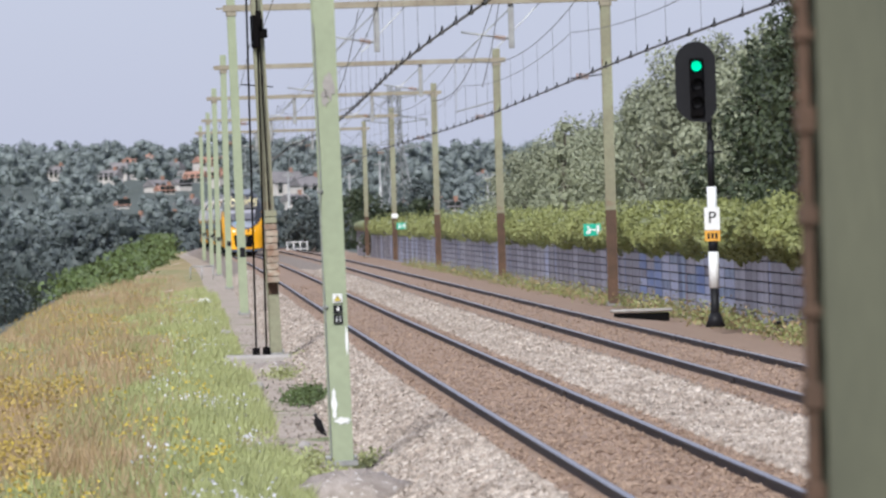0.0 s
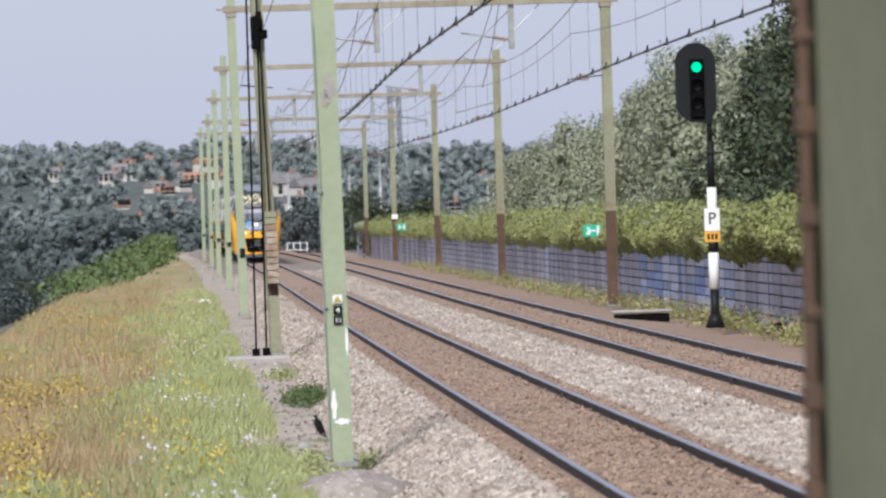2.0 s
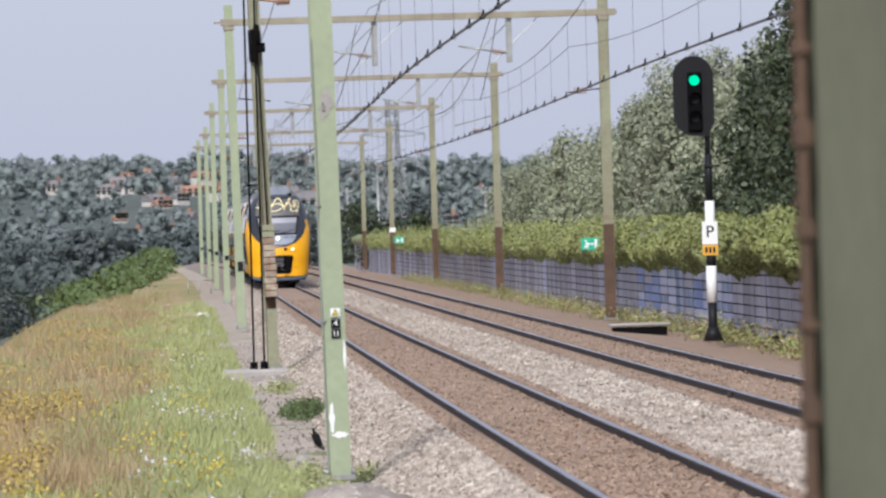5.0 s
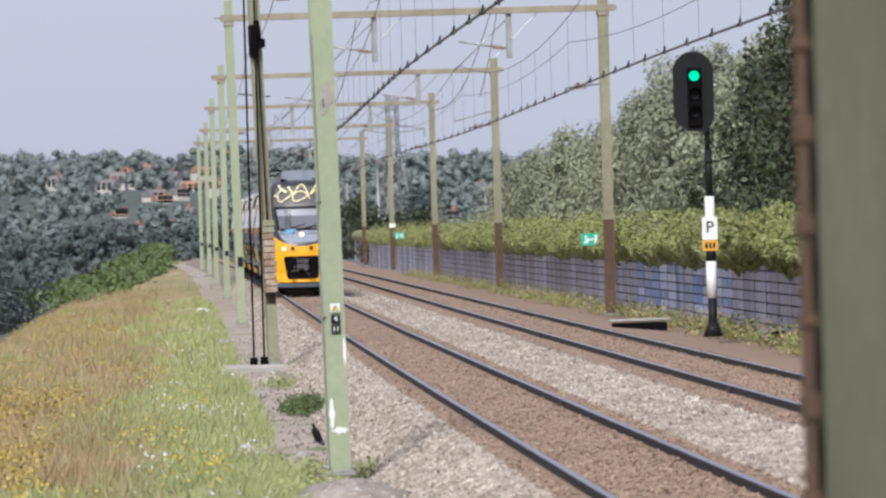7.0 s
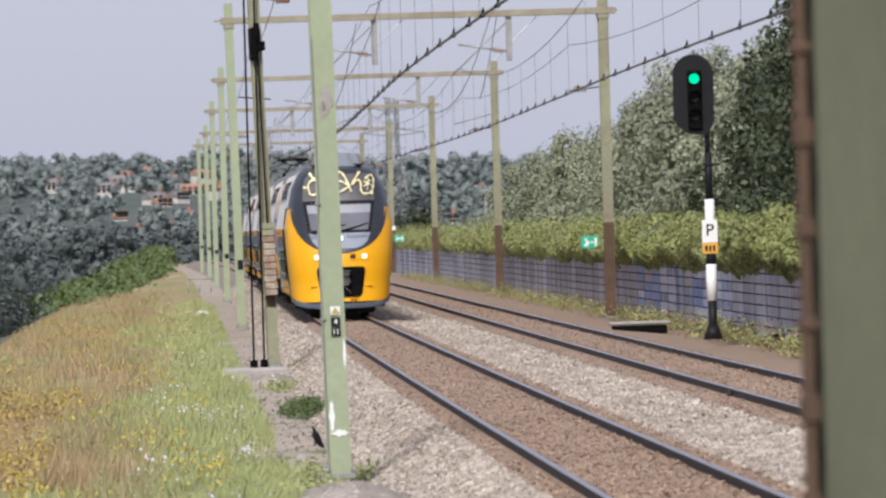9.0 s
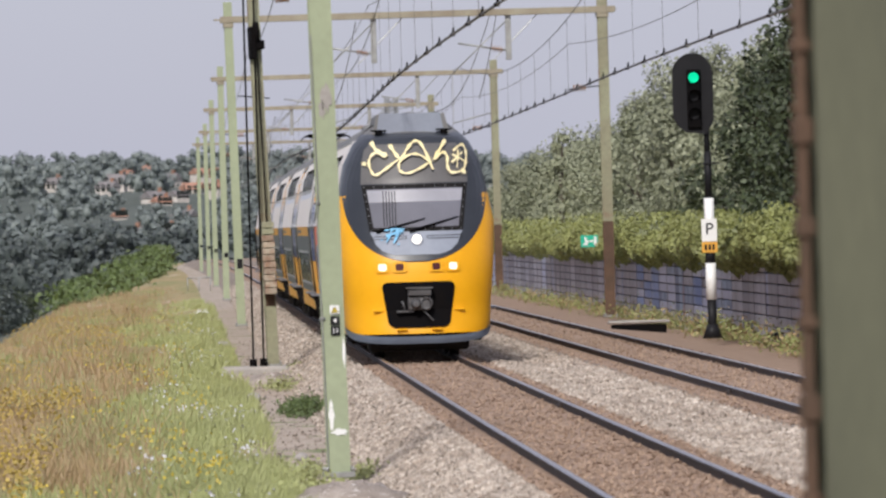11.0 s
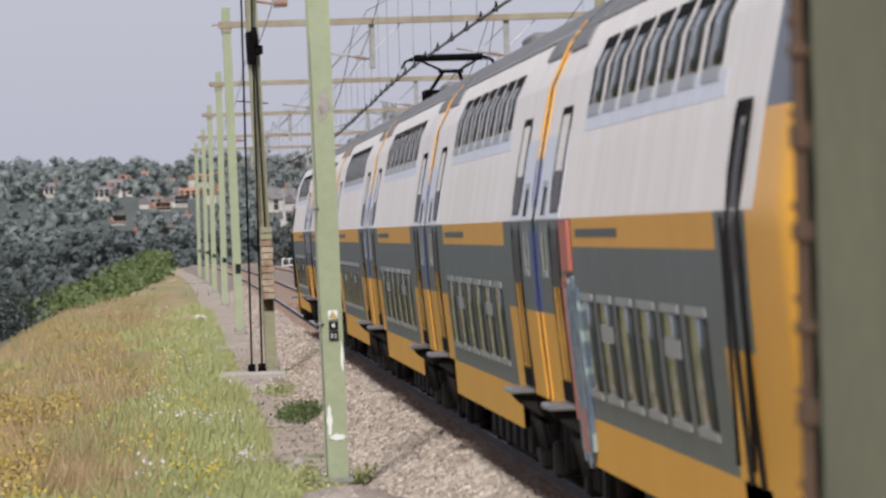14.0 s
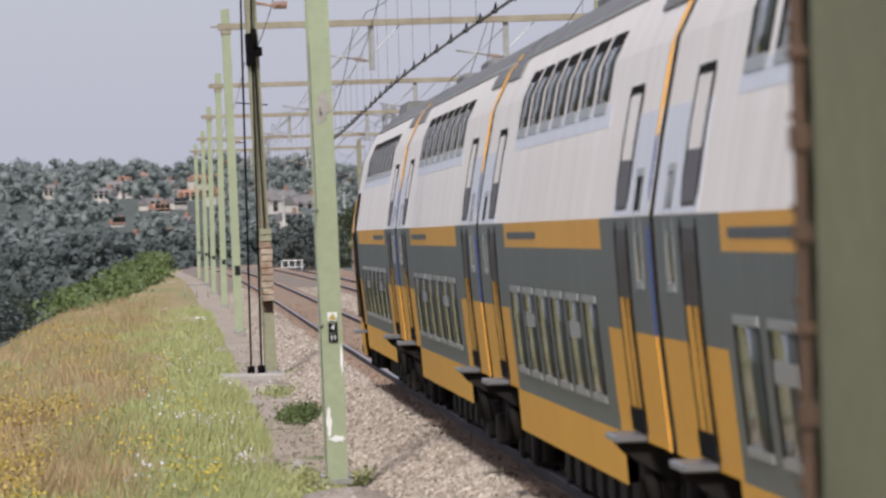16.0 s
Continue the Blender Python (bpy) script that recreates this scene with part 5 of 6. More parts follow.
def end_coach():
    c = thing("train_end_coach", pose(0, 0, 0), "double-deck driving coach with a rounded yellow and black cab front", "train coach", "coaches of the train")
    y1 = TIP - NOSE
    bm = body_mesh(-TIP + 0.22, y1, TIP)
    zs = [0.45, 0.52] + [z for z in LEVELS if z > 0.55]
    zs = sorted(set(zs + [1.05, 1.2, 1.6, 1.9, 2.15, 2.25, 2.4, 2.65, 2.9, 3.15, 3.35, 4.36, 4.44]))
    na = 40
    rings = []
    for z in zs:
        r = [bm.verts.new((-hw(z), y1, z)), bm.verts.new((-hw(z), TIP - 3.0, z))] + [bm.verts.new(nose_point(-90 + 180 * i / na, z)) for i in range(na + 1)] + \
            [bm.verts.new((hw(z), TIP - 3.0, z)), bm.verts.new((hw(z), y1, z))]
        rings.append(r)
    for j in range(len(zs) - 1):
        z = (zs[j] + zs[j + 1]) / 2
        for i in range(len(rings[0]) - 1):
            f = bm.faces.new((rings[j][i + 1], rings[j][i], rings[j + 1][i], rings[j + 1][i + 1]))
            f.smooth = True
            on_side = i in (0, len(rings[0]) - 2)
            if z > 3.1 and not on_side:
                f.material_index = 5 if z < 4.28 else 3
            elif on_side:
                f.material_index = 3 if z > 4.16 else (2 if z > 2.53 else 0)
            else:
                f.material_index = 0
    part("body", bm, [M_YEL, M_TGREY, M_TWHITE, M_ROOF, M_UNDER, M_MASK], c)
    common(c, TIP, -TIP + 0.22, TIP, True)
    end_stripe(c, -TIP + 0.40)
    cab(c)
    return c


LEAD = end_coach()
TAIL = copy_thing(LEAD, pose(0, 40, 0))
MIDDLE = [middle_coach()]
for _i in range(3):
    MIDDLE.append(copy_thing(MIDDLE[0], pose(0, 0, 0)))
bellows(LEAD, -TIP + 0.2)


# sprayed tags on the leading coach alone
def tag_front(c):
    bm = bmesh.new()
    for pts, w in (
            ([(0.78, 4.22), (0.70, 4.06), (0.55, 3.98), (0.50, 3.93)], 0.12),
            ([(0.52, 3.92), (0.72, 4.0), (0.84, 3.85), (0.80, 3.65), (0.72, 3.58), (0.55, 3.68), (0.30, 3.86)], 0.075),
            ([(0.44, 4.15), (0.34, 3.98), (0.26, 3.88)], 0.11),
            ([(0.26, 3.82), (0.10, 4.08), (-0.02, 4.20), (-0.13, 4.18), (-0.24, 3.98), (-0.36, 3.66)], 0.085),
            ([(-0.30, 3.82), (-0.10, 3.95), (0.10, 3.94), (0.27, 3.80), (0.26, 3.65), (0.12, 3.60), (-0.10, 3.68), (-0.34, 3.82)], 0.07),
            ([(-0.62, 4.22), (-0.48, 4.0), (-0.38, 3.84)], 0.10),
            ([(-0.40, 3.86), (-0.56, 3.98), (-0.64, 3.90), (-0.64, 3.72), (-0.70, 3.60), (-0.86, 3.60)], 0.085),
            ([(-0.76, 4.0), (-0.92, 4.12), (-1.00, 4.02), (-1.0, 3.82), (-0.95, 3.66), (-0.84, 3.60)], 0.07),
            ([(-0.72, 3.78), (-0.94, 3.98)], 0.06), ([(-0.74, 3.94), (-0.98, 3.80)], 0.06), ([(-0.86, 4.02), (-0.82, 3.68)], 0.05)):
        stroke(bm, [(x, z - 0.13) for x, z in pts], w * 0.72, 0.026)
    for x, z in ((0.93, 3.80), (-0.95, 3.60)):
        stroke(bm, [(x + 0.04, z - 0.13), (x, z - 0.13), (x - 0.04, z - 0.13)], 0.08, 0.026)
    part("spray_tag", bm, M_TAG, c, "pale yellow sprayed graffiti strokes")
    bm = bmesh.new()
    for pts, w in (([(0.60, 2.40), (0.45, 2.42), (0.22, 2.42)], 0.035), ([(0.58, 2.30), (0.42, 2.34), (0.25, 2.38)], 0.06),
                   ([(0.46, 2.44), (0.50, 2.30), (0.58, 2.18)], 0.04), ([(0.36, 2.42), (0.38, 2.28), (0.44, 2.16)], 0.05), ([(0.28, 2.42), (0.36, 2.30)], 0.05),
                   ([(0.68, 2.22), (0.66, 2.22), (0.64, 2.22)], 0.03), ([(0.37, 2.14), (0.35, 2.14), (0.33, 2.14)], 0.03)):
        stroke(bm, pts, w, 0.030)
    part("blue_spray", bm, M_TAGBLUE, c, "small light blue sprayed scribble")
    # side graffiti ahead of the first gangway
    y0 = -TIP
    bm = bmesh.new()
    slab(bm, 1, y0 + 4.75, y0 + 5.9, steps_z(2.12, 2.52, 2), 0.033)
    slab(bm, 1, y0 + 4.8, y0 + 5.3, steps_z(2.04, 2.09, 1), 0.033)
    slab(bm, 1, y0 + 4.65, y0 + 4.95, steps_z(0.95, 2.06, 3), 0.033)
    slab(bm, 1, y0 + 5.4, y0 + 5.9, steps_z(0.72, 1.05, 1), 0.033)
    part("red_spray", bm, M_TAGRED, c, "red sprayed graffiti patch")
    bm = bmesh.new()
    for i, (a, b) in enumerate(((1.98, 0.72), (2.06, 0.64), (2.02, 0.70), (2.08, 0.60), (1.96, 0.66), (2.0, 0.74))):
        slab(bm, 1, y0 + 4.95 + i * 0.28, y0 + 5.23 + i * 0.28, steps_z(b, a, 4), 0.030 + 0.001 * (i % 2))
    part("blue_mottled_spray", bm, M_TAGMIX, c, "mottled blue sprayed graffiti")


tag_front(LEAD)


def pantograph(c, y):
    bm = bmesh.new()
    box(bm, -0.42, 0.42, y - 0.9, y + 0.9, 4.68, 4.73)
    pg = part("pantograph", bm, M_DARK, c, "raised pantograph on insulators")
    bm = bmesh.new()
    for s in (-1, 1):
        rod(bm, (s * 0.3, y - 0.6, 4.72), (s * 0.12, y + 0.9, 5.02), 0.03, n=6)
        rod(bm, (s * 0.12, y + 0.9, 5.02), (s * 0.5, y, 5.24), 0.02, n=6)
        rod(bm, (s * 0.36, y - 0.8, 4.5), (s * 0.36, y - 0.8, 4.72), 0.06, n=8)
        rod(bm, (s * 0.36, y + 0.8, 4.5), (s * 0.36, y + 0.8, 4.72), 0.06, n=8)
    rod(bm, (-0.2, y + 0.9, 5.02), (0.2, y + 0.9, 5.02), 0.03, n=6)
    part("arm", bm, M_DARK, pg)
    bm = bmesh.new()
    for k in (-0.22, 0.22):
        polyline_tube(bm, [(-0.55, y + k, 5.26), (0.55, y + k, 5.26)], 0.055, 6)
        polyline_tube(bm, [(-0.76, y + k, 5.10), (-0.70, y + k, 5.21), (-0.55, y + k, 5.27)], 0.018, 6)
        polyline_tube(bm, [(0.76, y + k, 5.10), (0.70, y + k, 5.21), (0.55, y + k, 5.27)], 0.018, 6)
    for x in (-0.6, 0.6):
        rod(bm, (x, y - 0.22, 5.23), (x, y + 0.22, 5.23), 0.025, n=6)
    part("collector_head", bm, M_DARK, pg)


pantograph(MIDDLE[2], 9.6)


def motions():
    """The train runs towards the camera at a steady 35.8 m/s and past it."""
    ysamp = np.linspace(-260, 1200, 3000)
    d = np.sqrt(1 + slope(ysamp) ** 2)
    s = np.concatenate([[0], np.cumsum((d[1:] + d[:-1]) / 2 * np.diff(ysamp))])
    s -= np.interp(10.0, ysamp, s)

    def y_at(q):
        return float(np.interp(q, s, ysamp))
    coaches = [(LEAD, TIP, 0)] + [(m, END_L + 2 * HALF * (i + 0.5), 0) for i, m in enumerate(MIDDLE)] + [(TAIL, END_L + 8 * HALF + TIP, 180)]
    for ob, behind, turn in coaches:
        rows = []
        for k in range(33):
            t = k * 0.5
            mid = 530.1 - 35.83 * t + behind
            a, b = at(y_at(mid - 9.5), 0), at(y_at(mid + 9.5), 0)
            c = (a + b) / 2
            yaw = math.degrees(math.atan2(-(b.x - a.x), b.y - a.y))
            rows.append((t, pose(c.x, c.y, 0, 0, 0, yaw + 180 + turn)))
        walk(ob, rows)
    # the crow stands on the path, then flies off to the side as the train comes near
    spot = at(109.6, -2.66, -0.57)
    walk(CROW, [(0.0, pose(spot.x, spot.y, spot.z, 0, 0, 125)), (8.9, pose(spot.x, spot.y, spot.z, 0, 0, 125)), (9.3, pose(spot.x, spot.y, spot.z, 0, 0, 80)),
                (9.7, pose(spot.x - 0.7, spot.y + 1, spot.z + 0.5, 15, 0, 80)), (10.2, pose(spot.x - 3, spot.y + 3, spot.z + 1.2, 10, 0, 75)),
                (10.8, pose(spot.x - 8, spot.y + 6, spot.z + 2.2, 5, 0, 70)), (11.3, pose(spot.x - 13, spot.y + 9, spot.z + 2.5, 0, 0, 70)), (16.0, pose(spot.x - 60, spot.y + 40, spot.z + 6, 0, 0, 60))])


# ---- trees and growth ----
def tree(y, u, z, height, spread, leaf_m, leaves, label, leaf=0.16, group="trees behind the noise wall", seed=0, slim=1.0, low=0.12):
    r = random.Random(seed)
    p = at(y, u, z)
    t = thing("tree", pose(p.x, p.y, p.z, 0, 0, r.uniform(0, 360)), label, "tree", group)
    bm = bmesh.new()
    rod(bm, (0, 0, -0.3), (0.1, 0, height * 0.4), height * 0.028, height * 0.018, n=8)
    rod(bm, (0.1, 0, height * 0.4), (0.0, 0.1, height * 0.85), height * 0.018, height * 0.006, n=7)
    blobs = []
    n = max(9, int(height * 2.6))
    for i in range(n):
        k = low + (1 - low) * (i + 0.5) / n
        a = i * 2.4 + r.uniform(-0.4, 0.4)
        prof = math.sin(min(1.0, (1.05 - k) * 1.45) * math.pi / 2) ** 0.8 * (0.55 + 0.45 * min(1, k / 0.35))
        rad = spread * prof * r.uniform(0.35, 0.95)
        c = (rad * math.cos(a), rad * math.sin(a), height * k)
        rod(bm, (0.05, 0, max(0.3, height * k * 0.75 - 0.2)), c, height * 0.010, height * 0.003, n=5)
        s = spread * r.uniform(0.26, 0.46) * (0.75 + 0.4 * prof)
        blobs.append((*c, s, s, s * r.uniform(0.75, 1.25) * slim))
    part("trunk", bm, M_BARK, t)
    pts, ways = shell(blobs, max(20, leaves // len(blobs)), 0.45)
    quads("crown", pts, leaf, [leaf_m], parent=t, out=ways)
    return t


# grey-green willows behind the wall, climbing towards tall dark trees
wl = "grey-green leafy willow tree behind the noise wall"
for i, (y, u, h, s) in enumerate(((430, 15, 5.2, 2.8), (405, 13.5, 5.9, 3.0), (380, 13.6, 6.2, 2.9), (362, 15.5, 7.2, 3.0), (345, 13.4, 6.6, 2.7), (328, 15.2, 8.2, 2.8), (318, 12.9, 6.2, 2.5),
                                  (302, 15.0, 8.8, 2.9), (292, 12.8, 6.8, 2.5), (280, 14.8, 8.9, 2.8), (268, 12.7, 6.9, 2.4), (258, 15.0, 8.7, 2.7), (246, 12.6, 6.4, 2.3), (238, 14.4, 8.2, 2.5))):
    tree(y, u, -0.7, h, s, M_LEAF_GREY, 16000, wl, 0.100, seed=i + 3)
for i, (y, u, h, s) in enumerate(((226, 12.6, 7.4, 2.2), (214, 13.0, 8.4, 2.3), (203, 12.4, 9.4, 2.2), (193, 12.0, 10.6, 2.2), (184, 12.2, 11.2, 2.4), (175, 11.8, 11.0, 2.3), (166, 12.0, 10.5, 2.4))):
    tree(y, u, -0.7, h, s, M_LEAF_DARK, 10000, "tall dark green leafy tree behind the noise wall", 0.122, seed=i + 40)
# a slender young conifer between the willows
tree(330, 11.7, -0.7, 6.9, 0.7, M_LEAF_GREY, 3000, "slender pointed young tree among willows", 0.13, seed=77)

# brambles trailing over the top of the wall
yv = 1 / rng.uniform(1 / 600, 1 / 140, 120000)
k = rng.uniform(0, 1, 120000)
top = 2.25 + 0.28 * np.sin(yv * 0.21) + 0.22 * np.sin(yv * 0.57 + 1) + 0.14 * np.sin(yv * 1.9)
low = 1.10 + 0.09 * np.sin(yv * 0.33 + 2) + 0.06 * np.sin(yv * 1.1) + 0.05 * np.sin(yv * 2.9)
zz = low + (top - low) * k ** 0.8
uu = 9.55 + 0.0018 * yv - 0.12 - 0.55 * np.sin(np.clip(k * 1.1, 0, 1) * np.pi) * rng.uniform(0.5, 1.1, 120000) + np.where(k > 0.8, rng.uniform(0, 1.6, 120000), 0)
pts = np.stack([line_x(yv) + uu, yv - uu * slope(yv), zz], 1)
tagged(quads("brambles", pts, 0.085, [M_LEAF_IVY], flat=0.2, aspect=1.4), "bright green brambles trailing over the noise wall", "brambles", kind="stuff")
strip("bramble_bank", [(0.02, 1.25), (-0.22, 1.5), (-0.2, 1.9), (0.3, 2.15), (2.2, 2.0), (3.5, -0.7)], 120, 640, 4.0, [M_LEAF_IVY],
      "dense shaded bramble stems behind the wall top", "brambles", smooth=True, kind="stuff", wob=0.12, shift=wall_u)

# weeds at the foot of the wall
n = 24000
yv = 1 / rng.uniform(1 / 480, 1 / 165, n)
cl = (np.sin(yv * 0.23) + np.sin(yv * 0.61 + 2) > -0.3)
yv = yv[cl]
uu = rng.normal(9.35, 0.3, len(yv))
zz = -0.6 + np.abs(rng.normal(0, 0.22, len(yv)))
pts = np.stack([line_x(yv) + uu, yv - uu * slope(yv), zz], 1)
tagged(quads("wall_weeds", pts, 0.06, [M_LEAF_IVY, M_DRY], (rng.uniform(0, 1, len(pts)) > 0.7).astype(int)), "scrubby weeds along the foot of the noise wall", "weeds", kind="stuff")


def blades(name, n, y0, y1, u0, u1, h, m, label, mask=None, zoff=0.0, width=0.016, lean=0.35):
    """Grass: tapering three-cornered blades on the verge."""
    yv = 1 / rng.uniform(1 / y1, 1 / y0, n)
    uu = rng.uniform(u0, u1, n)
    if mask is not None:
        keep = mask(uu, yv)
        yv, uu = yv[keep], uu[keep]
    n = len(yv)
    gz = np.array([ground_z(a, b) for a, b in zip(uu, yv)])
    b = np.stack([line_x(yv) + uu, yv, gz + zoff], 1)
    hh = h * rng.uniform(0.4, 1.2, n)
    an = rng.uniform(0, 6.28, n)
    w = np.stack([np.cos(an), np.sin(an), 0 * an], 1) * (width * rng.uniform(0.6, 1.4, n))[:, None]
    tip = b + np.stack([rng.normal(0, lean, n) * hh, rng.normal(0, lean, n) * hh, hh], 1)
    v = np.stack([b - w, b + w, tip], 1).reshape(-1, 3)
    return tagged(raw(name, v, 3, [m]), label, "grass", kind="stuff")


def patchy(f, ph, lim):
    return lambda u, y: np.sin(u * 2.2 * f + y * 0.11 * f + ph) + np.sin(u * 0.9 * f - y * 0.23 * f + ph * 2) + rng.normal(0, 0.5, len(u)) > lim


blades("verge_grass", 120000, 66, 330, -6.6, -3.2, 0.22, M_BLADE, "lush green verge grass along the cess path", lambda u, y: patchy(1, 0.3, -0.9)(u, y) & (u > -5.5 + 0.6 * np.sin(y * 0.045) + rng.normal(0, 0.45, len(u))))
blades("meadow_grass", 80000, 66, 420, -11.5, -5.4, 0.30, M_BLADE, "long mixed meadow grass on the embankment", patchy(0.8, 1.3, 0.35))
blades("dry_grass", 120000, 66, 420, -11.5, -4.4, 0.36, M_DRY, "tall straw-coloured dry grass on the embankment shoulder", lambda u, y: patchy(0.7, 2.1, -0.5)(u, y) & (rng.uniform(0, 1, len(u)) < np.clip((-4.6 - u) / 2.0, 0.04, 1)), width=0.014)


def flowers(name, n, u0, u1, h, size, m, label, mask):
    yv = 1 / rng.uniform(1 / 300, 1 / 76, n)
    uu = rng.uniform(u0, u1, n)
    keep = mask(uu, yv)
    yv, uu = yv[keep], uu[keep]
    gz = np.array([ground_z(a, b) for a, b in zip(uu, yv)])
    c = np.stack([line_x(yv) + uu, yv, gz + h * rng.uniform(0.5, 1.2, len(yv))], 1)
    tagged(quads(name, c, size, [m], aspect=1.0), label, "wild flowers", kind="stuff")


flowers("yellow_flowers", 6500, -8.2, -4.0, 0.38, 0.045, M_FLOWER, "clusters of yellow ragwort flowers in the grass", patchy(1.3, 0.8, 0.75))
flowers("yellow_goldenrod", 22000, -11.3, -6.2, 0.45, 0.055, M_GOLD, "drifts of yellow flowers on the embankment shoulder", patchy(0.6, 2.6, 0.55))
flowers("white_flowers", 1700, -5.2, -3.5, 0.25, 0.045, M_WFLOWER, "small white wild flowers at the path edge", patchy(1.1, 2.9, 0.5))

# dark tuft by the foot of the mast and low plants on the path
for y, u, r, n in ((129, -2.45, 0.42, 3200), (94, -2.35, 0.25, 400), (96, -3.0, 0.3, 400), (150, -2.6, 0.4, 500), (168, -1.9, 0.35, 500), (90, -3.05, 0.4, 600)):
    p = at(y, u, -0.58)
    c = np.stack([rng.normal(p.x, r * 0.45, n), rng.normal(p.y, r * 3.2, n), p.z + np.abs(rng.normal(0, 0.09 if n < 1000 else 0.11, n))], 1)
    tagged(quads("weed_tuft", c, 0.042, [M_LEAF_HEDGE if n > 1000 else M_BLADE]), "low weedy tuft on the sandy path", "weeds", kind="stuff")

# stones lying on the path
for i, (y, u, s) in enumerate(((140, -3.2, 0.16), (128, -3.35, 0.13), (103, -2.95, 0.10), (98, -3.05, 0.09), (96.5, -2.9, 0.08), (205, -3.4, 0.2))):
    bm = bmesh.new()
    bmesh.ops.create_icosphere(bm, subdivisions=2, radius=s)
    for v in bm.verts:
        v.co *= 1 + 0.25 * noise.noise(v.co * 9 + Vector((i, 0, 0)))
        v.co.z *= 0.65
    ob = link("rock", bm, M_CONC)
    p = at(y, u, -0.55)
    ob.matrix_basis = pose(p.x, p.y, p.z)
    tagged(ob, "pale rough stone lying on the sandy path", "rock", "rocks on the path")
bm = bmesh.new()
box(bm, -0.2, 0.2, -0.12, 0.12, 0, 0.16, 0, 0.03)
ob = link("marker_block", bm, M_WHITE)
p = at(290, -3.75, -0.58)
ob.matrix_basis = pose(p.x, p.y, p.z)
tagged(ob, "small white concrete marker block in the grass", "marker block")

# hedge along the embankment foot
n = 26000
yv = rng.uniform(375, 660, n)
k = rng.uniform(0, 1, n)
uu = -9.9 + 4.6 * (yv - 375) / 285 + rng.normal(0, 0.6, n)
zz = -1.9 + (1.6 + 0.2 * np.sin(yv * 0.05) + 0.2 * np.sin(yv * 0.19) + 1.7 * (yv - 375) / 285) * k ** 0.6
tagged(quads("hedge", np.stack([line_x(yv) + uu, yv, zz], 1), 0.22, [M_LEAF_HEDGE]), "bright green hedge below the embankment shoulder", "hedge", kind="stuff")

# dark trees in the lowland beside the embankment
lr = random.Random(11)
for i in range(26):
    y = 330 + i * 17 + lr.uniform(-8, 8)
    u = -17 - lr.uniform(0, 1) * (8 + (y - 330) * 0.035)
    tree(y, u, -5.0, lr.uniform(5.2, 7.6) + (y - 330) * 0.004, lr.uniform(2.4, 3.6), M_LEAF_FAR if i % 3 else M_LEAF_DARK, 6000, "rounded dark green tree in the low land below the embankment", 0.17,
         "lowland trees", i + 200)
for i in range(30):
    y = 420 + i * 11.5 + lr.uniform(-5, 5)
    u = -14 - lr.uniform(0, 1) ** 0.7 * (10 + (y - 420) * 0.07)
    tree(y, u, -5.0, lr.uniform(3.2, 5.0), lr.uniform(2.2, 3.4), M_LEAF_FAR if i % 2 else M_LEAF_DARK, 3000, "low spreading bush in the low land below the embankment", 0.17, "lowland bushes", i + 400, low=0.02)
for i, (y, u, h) in enumerate(((715, 8.4, 5.4), (760, 15, 6.4), (655, 14.5, 4.4), (600, 12.4, 4.4), (740, 20, 7.0), (690, 18, 5.0))):
    tree(y, u, -1.5, h, h * 0.5, M_LEAF_DARK if i % 2 else M_LEAF_FAR, 3500, "dark bushy tree beside the far bend of the line", 0.24, "trees by the far bend", i + 300)

# ---- houses on the hillside ----
M_RWALL = mat("pale_render", (0.62, 0.58, 0.53), 0.85, other=(0.5, 0.46, 0.42), scale=0.3, amount=0.6)
M_RBRICK = mat("brick_wall", (0.36, 0.20, 0.14), 0.9, other=(0.28, 0.16, 0.11), scale=0.5, amount=0.8)
M_TILE = mat("orange_roof_tile", (0.40, 0.22, 0.155), 0.85, other=(0.32, 0.18, 0.13), scale=0.4, amount=0.9)
M_TILEG = mat("grey_roof_tile", (0.24, 0.22, 0.22), 0.85, other=(0.17, 0.16, 0.16), scale=0.4, amount=0.8)


def house(x, y, z, w, d, h, turn, wall_m, roof_m, label):
    t = thing("house", pose(x, y, z, 0, 0, turn), label, "house", "houses on the hillside")
    bm = bmesh.new()
    box(bm, -w / 2, w / 2, -d / 2, d / 2, -8, h)
    part("wall", bm, wall_m, t)
    bm = bmesh.new()
    extrude(bm, [(-d / 2 - 0.4, h - 0.1), (0, h + d * 0.38), (d / 2 + 0.4, h - 0.1)], -w / 2 - 0.3, w / 2 + 0.3, "x")
    rf = part("roof", bm, roof_m, t)
    bm = bmesh.new()
    box(bm, w * 0.22, w * 0.22 + 0.7, -0.35, 0.35, h + d * 0.2, h + d * 0.38 + 0.9)
    part("chimney", bm, M_RBRICK, rf)
    for i in range(3):
        for zz in (1.0, h * 0.5 + 0.6):
            bm = bmesh.new()
            xx = -w * 0.34 + i * w * 0.34
            box(bm, xx - 0.6, xx + 0.6, -d / 2 - 0.06, -d / 2 + 0.02, zz, zz + 1.3)
            part("window", bm, M_TGLASS, t)


hr = random.Random(4)
CLEAR = []
